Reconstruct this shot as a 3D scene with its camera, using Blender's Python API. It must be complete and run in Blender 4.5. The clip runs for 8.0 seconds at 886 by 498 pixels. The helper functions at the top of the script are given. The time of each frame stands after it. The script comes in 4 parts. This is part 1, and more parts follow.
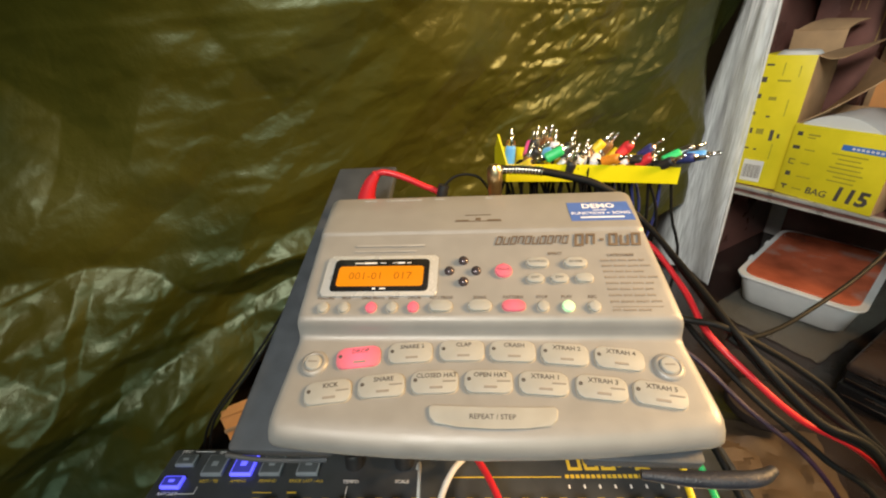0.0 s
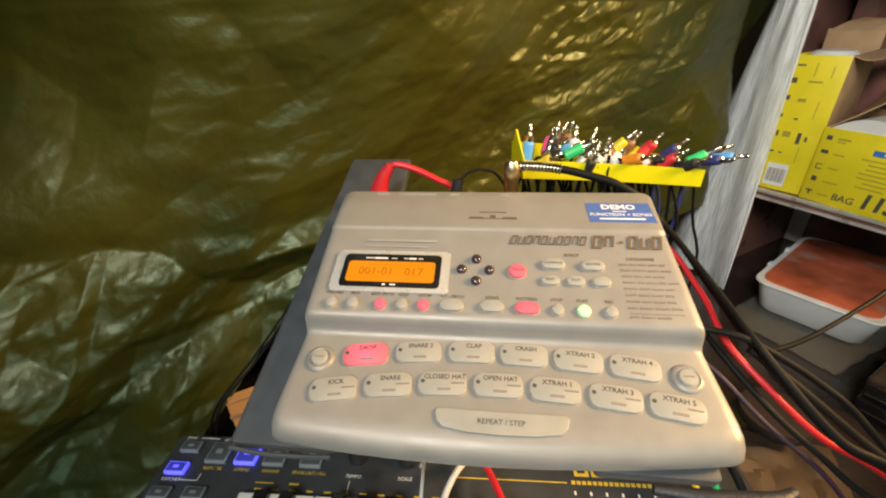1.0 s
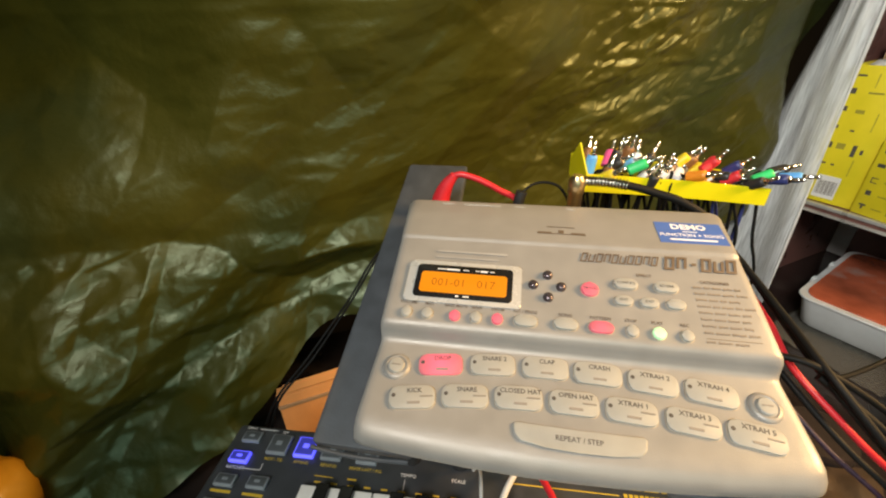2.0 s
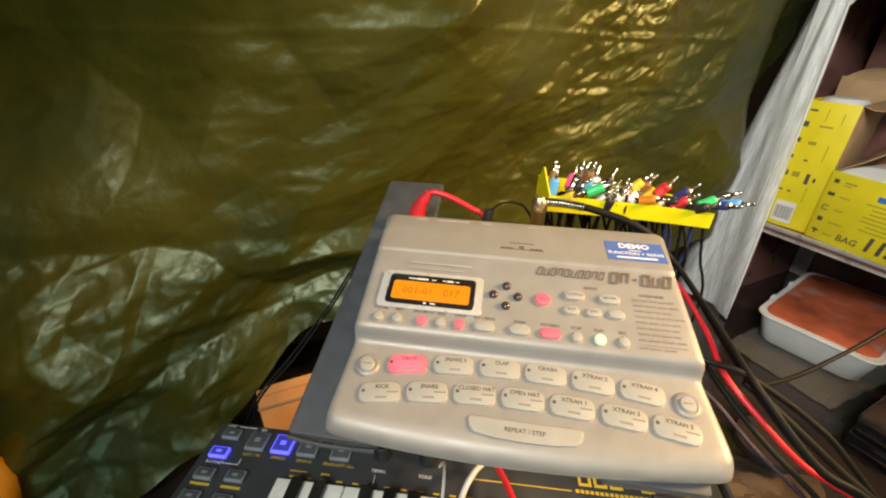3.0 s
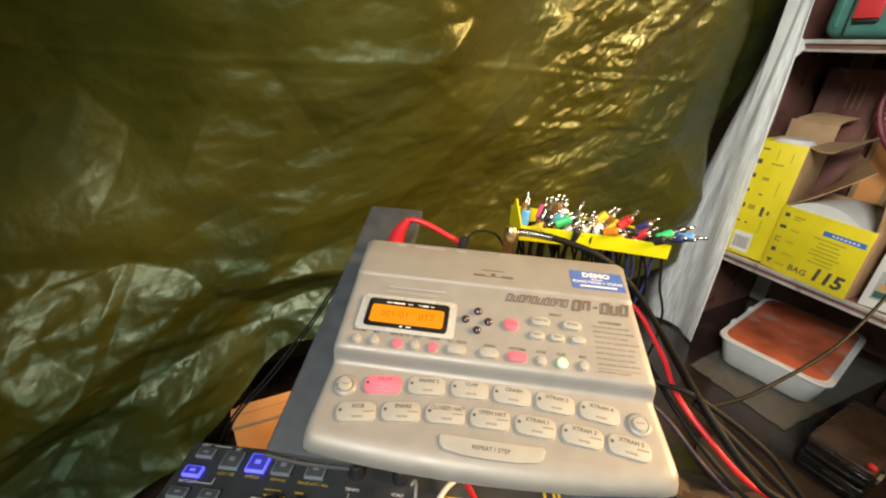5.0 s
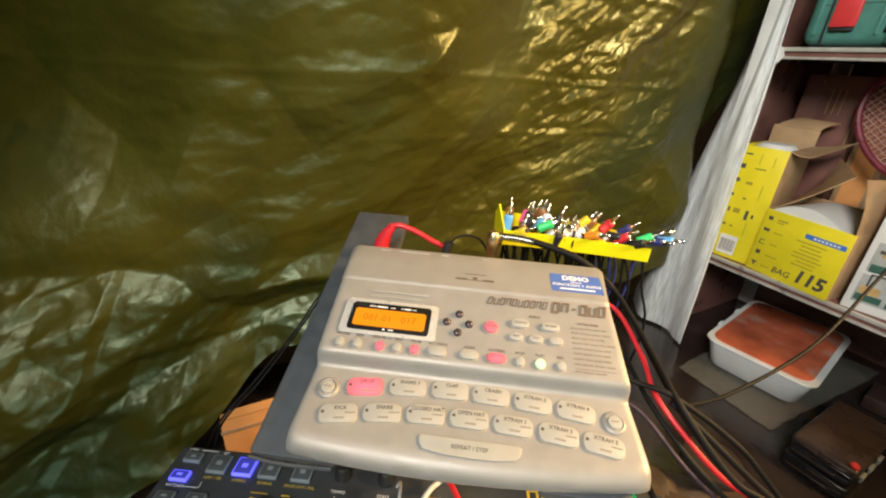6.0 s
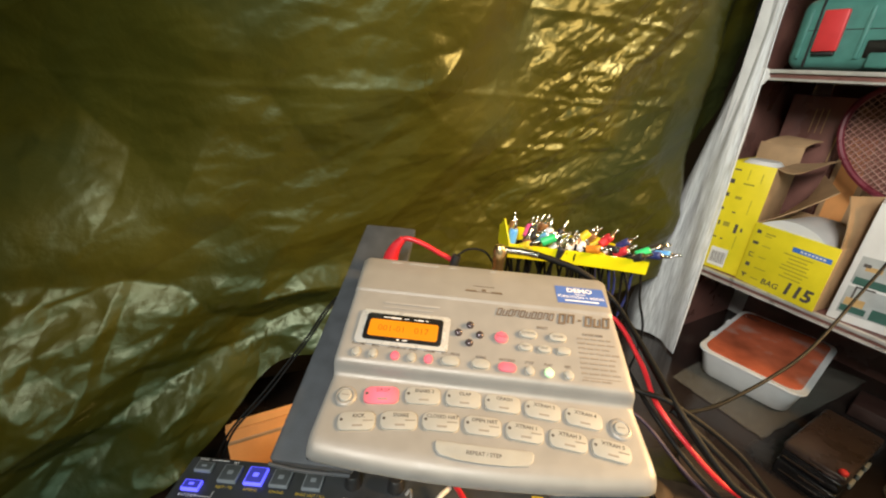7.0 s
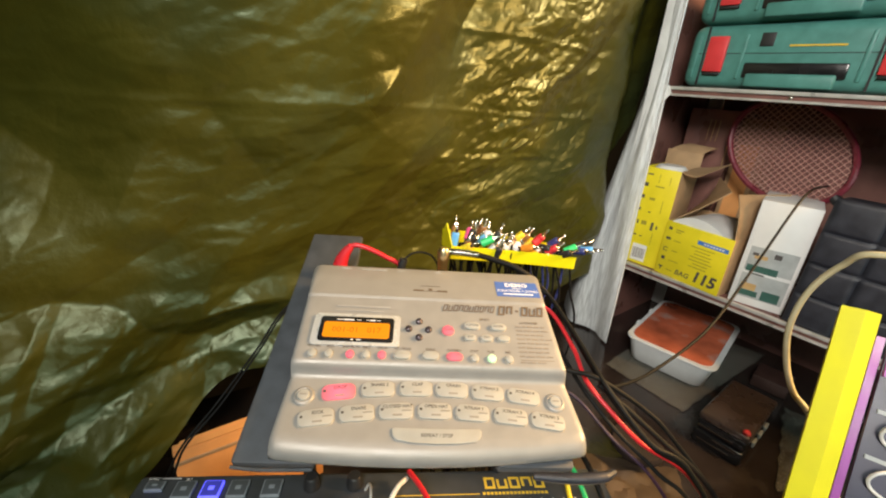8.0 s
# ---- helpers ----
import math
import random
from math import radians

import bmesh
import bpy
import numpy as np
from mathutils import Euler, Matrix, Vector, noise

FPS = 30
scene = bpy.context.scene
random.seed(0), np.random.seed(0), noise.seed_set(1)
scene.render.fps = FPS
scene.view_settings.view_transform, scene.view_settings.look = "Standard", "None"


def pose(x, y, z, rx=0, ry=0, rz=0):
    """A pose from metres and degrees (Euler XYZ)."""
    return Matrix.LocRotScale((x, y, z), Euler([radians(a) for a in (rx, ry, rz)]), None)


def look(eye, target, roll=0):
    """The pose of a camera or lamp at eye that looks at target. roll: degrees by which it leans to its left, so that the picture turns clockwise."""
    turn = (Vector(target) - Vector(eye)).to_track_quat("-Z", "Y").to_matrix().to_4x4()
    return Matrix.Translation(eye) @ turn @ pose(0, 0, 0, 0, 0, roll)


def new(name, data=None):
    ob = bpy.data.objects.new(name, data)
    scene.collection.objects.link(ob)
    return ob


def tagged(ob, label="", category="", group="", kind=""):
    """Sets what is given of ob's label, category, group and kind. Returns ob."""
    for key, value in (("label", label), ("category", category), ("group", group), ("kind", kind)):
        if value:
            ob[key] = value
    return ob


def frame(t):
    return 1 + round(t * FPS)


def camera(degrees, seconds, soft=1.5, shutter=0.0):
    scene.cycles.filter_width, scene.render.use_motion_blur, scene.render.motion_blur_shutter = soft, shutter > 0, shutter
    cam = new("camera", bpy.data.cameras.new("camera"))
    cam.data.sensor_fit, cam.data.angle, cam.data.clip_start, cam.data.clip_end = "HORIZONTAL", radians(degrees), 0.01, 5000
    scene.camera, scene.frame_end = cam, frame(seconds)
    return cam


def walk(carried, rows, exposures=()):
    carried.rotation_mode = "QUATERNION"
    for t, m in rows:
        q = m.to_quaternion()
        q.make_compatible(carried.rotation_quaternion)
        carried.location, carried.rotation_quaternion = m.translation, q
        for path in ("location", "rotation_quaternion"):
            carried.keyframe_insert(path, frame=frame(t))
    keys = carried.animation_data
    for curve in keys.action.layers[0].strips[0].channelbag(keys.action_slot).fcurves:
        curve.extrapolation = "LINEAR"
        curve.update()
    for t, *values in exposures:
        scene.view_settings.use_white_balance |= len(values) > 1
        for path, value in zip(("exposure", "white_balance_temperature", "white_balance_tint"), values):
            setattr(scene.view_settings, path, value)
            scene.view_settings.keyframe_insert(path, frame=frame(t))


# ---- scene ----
cam = camera(93.9, 8.0, soft=2.1)
PATH = [
    (0, (0.114, -0.183, 0.178), (-0.15, 1.57, -0.748), -3.8),
    (0.5, (0.111, -0.169, 0.165), (-0.197, 1.568, -0.776), -3.6),
    (1, (0.111, -0.175, 0.177), (-0.2, 1.555, -0.778), -2.4),
    (1.5, (0.084, -0.177, 0.175), (-0.278, 1.533, -0.798), -1.9),
    (1.7, (0.069, -0.175, 0.182), (-0.321, 1.521, -0.803), -2.0),
    (2.8, (0.098, -0.207, 0.206), (-0.246, 1.522, -0.738), 0.7),
    (3, (0.093, -0.205, 0.209), (-0.244, 1.532, -0.725), 1.0),
    (3.5, (0.078, -0.213, 0.216), (-0.239, 1.545, -0.682), 2.0),
    (4, (0.079, -0.22, 0.225), (-0.213, 1.557, -0.646), 3.0),
    (4.5, (0.087, -0.22, 0.225), (-0.179, 1.564, -0.639), 3.6),
    (6, (0.111, -0.226, 0.23), (-0.123, 1.577, -0.603), 3.5),
    (6.5, (0.102, -0.236, 0.229), (-0.123, 1.576, -0.588), 3.9),
    (7, (0.095, -0.241, 0.238), (-0.103, 1.587, -0.549), 4.2),
    (7.5, (0.084, -0.241, 0.232), (-0.021, 1.599, -0.544), 4.7),
    (8, (0.096, -0.272, 0.244), (0.157, 1.59, -0.483), 4.7),
]
walk(cam, [(t, look(eye, target, roll)) for t, eye, target, roll in PATH],
     exposures=((0.0, -0.17), (1.5, -0.18), (3.0, -0.05), (4.5, 0.03), (8.0, 0.06)))

# ---- world and lights ----
world = bpy.data.worlds.new("world")
scene.world = world
world.use_nodes = True
world.node_tree.nodes["Background"].inputs[0].default_value = (0.9, 0.95, 1.0, 1)
world.node_tree.nodes["Background"].inputs[1].default_value = 0.02


def area_lamp(name, eye, target, size, watts, colour, spread=180):
    data = bpy.data.lights.new(name, "AREA")
    data.shape = "RECTANGLE"
    data.size, data.size_y, data.energy, data.color, data.spread = size, size, watts, colour, radians(spread)
    ob = new(name, data)
    ob.matrix_world = look(eye, target)
    return ob


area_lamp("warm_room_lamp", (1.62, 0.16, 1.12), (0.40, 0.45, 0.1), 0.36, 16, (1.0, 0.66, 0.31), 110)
# unseen near light, added for the warm right side and the sheet's glints
area_lamp("warm_side_light", (1.00, 0.04, 0.44), (0.20, 0.10, 0.0), 0.14, 4.9, (1.0, 0.56, 0.20), 110)
# unseen cool source behind the camera, added for the sheet's reflections
area_lamp("cool_rear_light", (0.80, -2.30, 1.15), (0.1, 0.2, -0.1), 1.8, 18.5, (0.68, 1.0, 0.92))
# unseen fill light, added to brighten the shelf fronts and the drum machine
area_lamp("shelf_fill_light", (-0.10, -0.95, 0.95), (0.65, 0.55, 0.05), 0.45, 8.0, (1.0, 0.94, 0.86), 92)


# ---- materials ----
def material(name, colour, rough=0.5, metal=0.0, vary=0.15, scale=40.0, bump=0.0, bump_scale=200.0, emit=None, power=0.0,
             coat=0.0, dirt_or_glare=None, dirt_glare_scale=9.0, dirt_glare_low=0.55, trans=0.0, sub=0.0, objects=False, spec=0.5):
    m = bpy.data.materials.new(name)
    m.use_nodes = True
    t = m.node_tree
    b = t.nodes["Principled BSDF"]
    tc = t.nodes.new("ShaderNodeTexCoord")
    n = t.nodes.new("ShaderNodeTexNoise")
    n.inputs["Scale"].default_value, n.inputs["Detail"].default_value = scale, 6
    t.links.new(tc.outputs["Object"], n.inputs["Vector"])
    ramp = t.nodes.new("ShaderNodeMapRange")
    ramp.inputs[1].default_value, ramp.inputs[2].default_value = 0.3, 0.7
    ramp.inputs[3].default_value, ramp.inputs[4].default_value = 1 - vary, 1 + vary
    t.links.new(n.outputs[0], ramp.inputs[0])
    mul = t.nodes.new("ShaderNodeMix")
    mul.data_type, mul.blend_type = "RGBA", "MULTIPLY"
    mul.inputs[0].default_value = 1
    mul.inputs[6].default_value = (*colour, 1)
    t.links.new(ramp.outputs[0], mul.inputs[7])
    out = mul.outputs[2]
    # second tone in noise patches; on the tub lid it paints a reflection
    if dirt_or_glare:
        d = t.nodes.new("ShaderNodeTexNoise")
        d.inputs["Scale"].default_value, d.inputs["Detail"].default_value = dirt_glare_scale, 8
        t.links.new(tc.outputs["Object"], d.inputs["Vector"])
        r2 = t.nodes.new("ShaderNodeMapRange")
        r2.inputs[1].default_value, r2.inputs[2].default_value = dirt_glare_low, dirt_glare_low + 0.15
        t.links.new(d.outputs[0], r2.inputs[0])
        mx = t.nodes.new("ShaderNodeMix")
        mx.data_type = "RGBA"
        mx.inputs[7].default_value = (*dirt_or_glare, 1)
        t.links.new(r2.outputs[0], mx.inputs[0])
        t.links.new(out, mx.inputs[6])
        out = mx.outputs[2]
    t.links.new(out, b.inputs["Base Color"])
    rr = t.nodes.new("ShaderNodeMapRange")
    rr.inputs[1].default_value, rr.inputs[2].default_value = 0.3, 0.7
    rr.inputs[3].default_value, rr.inputs[4].default_value = max(rough - 0.07, 0.02), min(rough + 0.07, 1)
    t.links.new(n.outputs[0], rr.inputs[0])
    t.links.new(rr.outputs[0], b.inputs["Roughness"])
    b.inputs["Metallic"].default_value = metal
    b.inputs["Specular IOR Level"].default_value = spec
    b.inputs["Coat Weight"].default_value = coat
    b.inputs["Transmission Weight"].default_value = trans
    b.inputs["Subsurface Weight"].default_value = sub
    b.inputs["Subsurface Radius"].default_value = (0.004, 0.004, 0.004)
    if bump:
        n2 = t.nodes.new("ShaderNodeTexNoise")
        n2.inputs["Scale"].default_value, n2.inputs["Detail"].default_value = bump_scale, 5
        t.links.new(tc.outputs["Object"], n2.inputs["Vector"])
        bp = t.nodes.new("ShaderNodeBump")
        bp.inputs["Strength"].default_value, bp.inputs["Distance"].default_value = bump, 0.002
        t.links.new(n2.outputs[0], bp.inputs["Height"])
        t.links.new(bp.outputs[0], b.inputs["Normal"])
    if emit:
        b.inputs["Emission Color"].default_value = (*emit, 1)
        b.inputs["Emission Strength"].default_value = power
    return m


SILVER = material("silver_paint", (0.288, 0.280, 0.266), 0.41, 0.16, 0.05, 60, 0.10, 1500)
BEZEL_SILVER = material("pale_silver_rim", (0.55, 0.56, 0.56), 0.28, 0.3, 0.03, 60)
PAD = material("pad_rubber", (0.34, 0.34, 0.318), 0.5, 0, 0.05, 80, sub=0.2)
PAD_LIT = material("lit_pad_rubber", (0.42, 0.14, 0.17), 0.5, 0, 0.08, 80, emit=(1.0, 0.05, 0.14), power=0.62)
BUTTON_LIT = material("lit_button", (0.42, 0.12, 0.15), 0.5, 0, 0.05, 80, emit=(1.0, 0.06, 0.14), power=0.68)
BUTTON_GREEN = material("lit_green_button", (0.5, 0.75, 0.5), 0.5, 0, 0.05, 80, emit=(0.3, 1.0, 0.35), power=0.3)


def glowing(m, reach, low, high):
    """Makes the glow strongest over the small lamp under the middle."""
    t = m.node_tree
    tc, size, fade = t.nodes.new("ShaderNodeTexCoord"), t.nodes.new("ShaderNodeVectorMath"), t.nodes.new("ShaderNodeMapRange")
    size.operation = "LENGTH"
    t.links.new(tc.outputs["Object"], size.inputs[0])
    t.links.new(size.outputs["Value"], fade.inputs[0])
    fade.inputs[1].default_value, fade.inputs[2].default_value = 0.001, reach
    fade.inputs[3].default_value, fade.inputs[4].default_value = high, low
    t.links.new(fade.outputs[0], t.nodes["Principled BSDF"].inputs["Emission Strength"])
    return m


# brownish rim colour stands in for the shade round pads and buttons
RIM_SHADE = material("brown_rim_shade", (0.33, 0.29, 0.23), 0.6)
INK = material("dark_print", (0.07, 0.062, 0.058), 0.6)
BROWN_INK = material("brown_print", (0.12, 0.085, 0.055), 0.6)
GREY_INK = material("grey_print", (0.22, 0.20, 0.18), 0.6)
WHITE_INK = material("white_print", (0.8, 0.8, 0.8), 0.6)
YELLOW_INK = material("yellow_print", (0.65, 0.45, 0.04), 0.6)
BLACK_GLOSS = material("black_gloss_plastic", (0.012, 0.012, 0.013), 0.2, 0, 0.2)
BLACK = material("black_plastic", (0.02, 0.02, 0.021), 0.45, 0, 0.3, 30, 0.1, 700)
CHROME = material("chrome", (0.75, 0.72, 0.68), 0.15, 1.0, 0.1)
BRASS = material("brass_plug", (0.80, 0.62, 0.36), 0.35, 1.0, 0.2)
LCD = material("amber_lcd", (0.25, 0.07, 0.0), 0.5, 0, 0.05, 30, emit=(1.0, 0.33, 0.0), power=0.72)
LCD_INK = material("lcd_segments", (0.12, 0.03, 0.0), 0.5, emit=(1.0, 0.20, 0.0), power=0.32)
STICKER = material("blue_sticker", (0.07, 0.14, 0.42), 0.35, 0, 0.08, 100)
BOARD = material("dark_grey_board", (0.055, 0.062, 0.072), 0.6, 0, 0.2, 60, 0.15, 600)
RED_CABLE = material("red_cable", (0.55, 0.02, 0.03), 0.4, 0, 0.1)
BLACK_CABLE = material("black_cable", (0.006, 0.006, 0.006), 0.6, 0, 0.2)
BLACK_CABLE.node_tree.nodes["Principled BSDF"].inputs["Specular IOR Level"].default_value = 0.18
WHITE_CABLE = material("white_cable", (0.7, 0.7, 0.68), 0.4)
BEIGE_CABLE = material("beige_cable", (0.42, 0.38, 0.24), 0.45, 0, 0.12)
YELLOW = material("yellow_plastic", (0.68, 0.63, 0.0), 0.55, 0, 0.06, 20, 0.05, 300)
YELLOW_CARD = material("yellow_printed_card", (0.76, 0.64, 0.02), 0.42, 0, 0.07, 25, 0.08, 120)
CARD = material("brown_cardboard", (0.40, 0.26, 0.14), 0.8, 0, 0.15, 30, 0.25, 250)
CARD_WARM = material("orange_cardboard", (0.74, 0.34, 0.11), 0.75, 0, 0.08, 30, 0.15, 250)
WHITE_CARD = material("white_card", (0.72, 0.72, 0.71), 0.45, 0, 0.04, 30, 0.05, 200)
BLUE_PRINT = material("blue_print", (0.05, 0.18, 0.6), 0.5)
GREEN_CASE = material("green_case_plastic", (0.075, 0.235, 0.205), 0.40, 0, 0.15, 40, 0.15, 500)
RED_LATCH = material("red_latch_plastic", (0.65, 0.045, 0.05), 0.4, 0, 0.08)
STEEL = material("grey_painted_steel", (0.62, 0.61, 0.58), 0.32, 0.4, 0.2, 30, 0.05, 400)
POST = material("white_painted_post", (0.75, 0.76, 0.75), 0.45, 0, 0.12, 20, 0.1, 200)
BROWN_PANEL = material("dark_brown_panel", (0.19, 0.09, 0.075), 0.3, 0, 0.35, 14, 0.1, 80)
TABLE = material("dark_brown_table_top", (0.030, 0.023, 0.021), 0.2, 0, 0.4, 10, 0.1, 80, dirt_or_glare=(0.055, 0.045, 0.038), dirt_glare_scale=14)
TUB = material("white_tub_plastic", (0.72, 0.76, 0.78), 0.35, 0, 0.05, 30)
# pale patches painted into the lid colour stand in for its hazy reflection
TUB_LID = material("orange_tub_contents", (0.55, 0.14, 0.07), 0.16, 0, 0.35, 14, 0.25, 60, coat=0.8, dirt_or_glare=(0.48, 0.36, 0.32), dirt_glare_scale=11, dirt_glare_low=0.53)
QUILT = material("black_padded_fabric", (0.024, 0.026, 0.036), 0.45, 0, 0.3, 60, 0.3, 700)
PURPLE = material("purple_plastic", (0.27, 0.03, 0.31), 0.35, 0, 0.15)
DARK = material("dark_wall", (0.012, 0.011, 0.010), 0.85, 0, 0.3, 8)
ROOM = material("plain_room_wall", (0.20, 0.18, 0.15), 0.85, 0, 0.1, 5)
STRING = material("racket_string", (0.40, 0.25, 0.20), 0.5)
RACKET = material("dark_red_racket_frame", (0.16, 0.02, 0.035), 0.3, 0, 0.2)
ORANGE = material("orange_bag_plastic", (0.75, 0.33, 0.02), 0.45, 0, 0.15, 20, 0.3, 60)
KEYBOARD = material("keyboard_black_panel", (0.042, 0.047, 0.055), 0.42, 0, 0.2, 40, 0.1, 700)
KEYBTN = material("keyboard_button", (0.07, 0.08, 0.09), 0.4, 0, 0.1)
KEYRIM = material("keyboard_button_rim", (0.22, 0.25, 0.28), 0.4, 0, 0.1)
BLUE_LIT = material("blue_lit_button", (0.2, 0.2, 0.6), 0.4, emit=(0.08, 0.08, 1.0), power=1.6)
WHITE_KEY = material("white_key", (0.75, 0.75, 0.73), 0.25)
NAVY = material("navy_panel", (0.02, 0.02, 0.05), 0.35)


def tarp_material():
    m = material("olive_plastic_sheet", (0.048, 0.046, 0.0055), 0.33, 0, 0.25, 6, 0.30, 110, dirt_or_glare=(0.034, 0.042, 0.012), dirt_glare_scale=4, dirt_glare_low=0.5)
    m.node_tree.nodes["Principled BSDF"].inputs["Specular Tint"].default_value = (0.82, 1.0, 0.72, 1)
    return m


def film_material(name, colour, clear):
    m = bpy.data.materials.new(name)
    m.use_nodes = True
    t = m.node_tree
    b = t.nodes["Principled BSDF"]
    b.inputs["Base Color"].default_value, b.inputs["Roughness"].default_value = (*colour, 1), 0.22
    tr, mx = t.nodes.new("ShaderNodeBsdfTransparent"), t.nodes.new("ShaderNodeMixShader")
    tc, n = t.nodes.new("ShaderNodeTexCoord"), t.nodes.new("ShaderNodeTexNoise")
    mp = t.nodes.new("ShaderNodeMapping")
    mp.inputs["Scale"].default_value = (60, 60, 4)
    t.links.new(tc.outputs["Object"], mp.inputs[0])
    t.links.new(mp.outputs[0], n.inputs["Vector"])
    r = t.nodes.new("ShaderNodeMapRange")
    r.inputs[1].default_value, r.inputs[2].default_value = 0.3, 0.7
    r.inputs[3].default_value, r.inputs[4].default_value = clear - 0.2, clear + 0.2
    t.links.new(n.outputs[0], r.inputs[0])
    t.links.new(r.outputs[0], mx.inputs[0])
    t.links.new(b.outputs[0], mx.inputs[1])
    t.links.new(tr.outputs[0], mx.inputs[2])
    t.links.new(mx.outputs[0], t.nodes["Material Output"].inputs[0])
    return m


TARP = tarp_material()
FILM = film_material("clear_plastic_film", (0.80, 0.83, 0.84), 0.24)
BAG = film_material("grey_plastic_bag", (0.20, 0.195, 0.17), 0.45)


# ---- mesh helpers ----
def mesh_of(name, bm, mat, smooth=None):
    bmesh.ops.recalc_face_normals(bm, faces=bm.faces)
    me = bpy.data.meshes.new(name)
    bm.to_mesh(me)
    bm.free()
    if mat:
        me.materials.append(mat)
    if smooth:
        for p in me.polygons:
            p.use_smooth = True
        me.set_sharp_from_angle(angle=radians(smooth))
    return me


def part(name, bm, mat, parent, label="", smooth=40, m=None):
    ob = new(name, bm if isinstance(bm, bpy.types.Mesh) else mesh_of(name, bm, mat, smooth))
    ob.parent = parent
    if m is not None:
        ob.matrix_basis = m
    return tagged(ob, label)


def thing(name, m, label, category, group="", kind=""):
    ob = new(name)
    ob.empty_display_size = 0.02
    ob.matrix_basis = m
    return tagged(ob, label, category, group, kind)


def solid(name, bm, mat, m, label, category, group="", kind="", smooth=40):
    ob = new(name, mesh_of(name, bm, mat, smooth))
    ob.matrix_basis = m
    return tagged(ob, label, category, group, kind)


def add_box(bm, x0, x1, y0, y1, z0, z1, bevel=0.0, seg=2):
    r = bmesh.ops.create_cube(bm, size=1, matrix=Matrix.Translation(((x0 + x1) / 2, (y0 + y1) / 2, (z0 + z1) / 2)) @ Matrix.Diagonal((x1 - x0, y1 - y0, z1 - z0, 1)))
    if bevel:
        es = list({e for v in r["verts"] for e in v.link_edges})
        bmesh.ops.bevel(bm, geom=es, offset=bevel, segments=seg, profile=0.5, affect="EDGES")
    return bm


def box(x0, x1, y0, y1, z0, z1, bevel=0.0, seg=2):
    return add_box(bmesh.new(), x0, x1, y0, y1, z0, z1, bevel, seg)


def lathe(profile, seg=24, bm=None, m=Matrix()):
    """Turns (radius, height) pairs round z."""
    bm = bm or bmesh.new()
    rings = [[bm.verts.new(m @ Vector((r * math.cos(a), r * math.sin(a), z))) for a in (2 * math.pi * i / seg for i in range(seg))] for r, z in profile]
    for a, b in zip(rings, rings[1:]):
        for i in range(seg):
            bm.faces.new((a[i], a[(i + 1) % seg], b[(i + 1) % seg], b[i]))
    bm.faces.new(rings[0][::-1])
    bm.faces.new(rings[-1])
    return bm


def spline(points, steps=10):
    ps = [Vector(p) for p in points]
    ps = [2 * ps[0] - ps[1]] + ps + [2 * ps[-1] - ps[-2]]
    out = []
    for a, b, c, d in zip(ps, ps[1:], ps[2:], ps[3:]):
        for i in range(steps):
            u = i / steps
            out.append(0.5 * (2 * b + (c - a) * u + (2 * a - 5 * b + 4 * c - d) * u * u + (3 * b - a - 3 * c + d) * u ** 3))
    return out + [ps[-2]]


def tube(points, radius, seg=10, steps=10, bm=None, close=False):
    bm = bm or bmesh.new()
    ps = spline(points, steps)
    up, rings = Vector((0.13, 0.21, 0.97)), []
    for i, p in enumerate(ps):
        d = (ps[min(i + 1, len(ps) - 1)] - ps[max(i - 1, 0)]).normalized()
        a = d.cross(up)
        a = a.normalized() if a.length > 1e-4 else Vector((1, 0, 0))
        b = a.cross(d).normalized()
        up = b
        r = radius(i / (len(ps) - 1)) if callable(radius) else radius
        rings.append([bm.verts.new(p + r * (math.cos(t) * a + math.sin(t) * b)) for t in (2 * math.pi * k / seg for k in range(seg))])
    for x, y in zip(rings, rings[1:]):
        for k in range(seg):
            bm.faces.new((x[k], x[(k + 1) % seg], y[(k + 1) % seg], y[k]))
    bm.faces.new(rings[0][::-1])
    bm.faces.new(rings[-1])
    return bm


def slab(outline, z0, z1, bevel=0.0, seg=2):
    """A flat plate of an outline of (x, y) pairs."""
    bm = bmesh.new()
    low = [bm.verts.new((x, y, z0)) for x, y in outline]
    top = [bm.verts.new((x, y, z1)) for x, y in outline]
    n = len(outline)
    bm.faces.new(low[::-1])
    f = bm.faces.new(top)
    for i in range(n):
        bm.faces.new((low[i], low[(i + 1) % n], top[(i + 1) % n], top[i]))
    if bevel:
        bmesh.ops.bevel(bm, geom=list(f.edges), offset=bevel, segments=seg, profile=0.5, affect="EDGES")
    return bm


def round_rect(w, h, r, n=5, cx=0.0, cy=0.0):
    out = []
    for sx, sy, a0 in ((1, 1, 0), (-1, 1, 90), (-1, -1, 180), (1, -1, 270)):
        for i in range(n + 1):
            a = radians(a0 + 90 * i / n)
            out.append((cx + sx * (w / 2 - r) + r * math.cos(a), cy + sy * (h / 2 - r) + r * math.sin(a)))
    return out


def text_mesh(words, size, mat, depth=0.00008, spread=1.0, bold=0.0, slant=0.0):
    c = bpy.data.curves.new("words", "FONT")
    c.body, c.size, c.align_x, c.align_y, c.extrude, c.space_character, c.offset = words, size, "CENTER", "CENTER", depth, spread, bold
    c.resolution_u, c.shear = 2, slant
    ob = bpy.data.objects.new("words", c)
    scene.collection.objects.link(ob)
    me = bpy.data.meshes.new_from_object(ob.evaluated_get(bpy.context.evaluated_depsgraph_get()))
    bpy.data.objects.remove(ob)
    me.materials.clear()
    me.materials.append(mat)
    return me


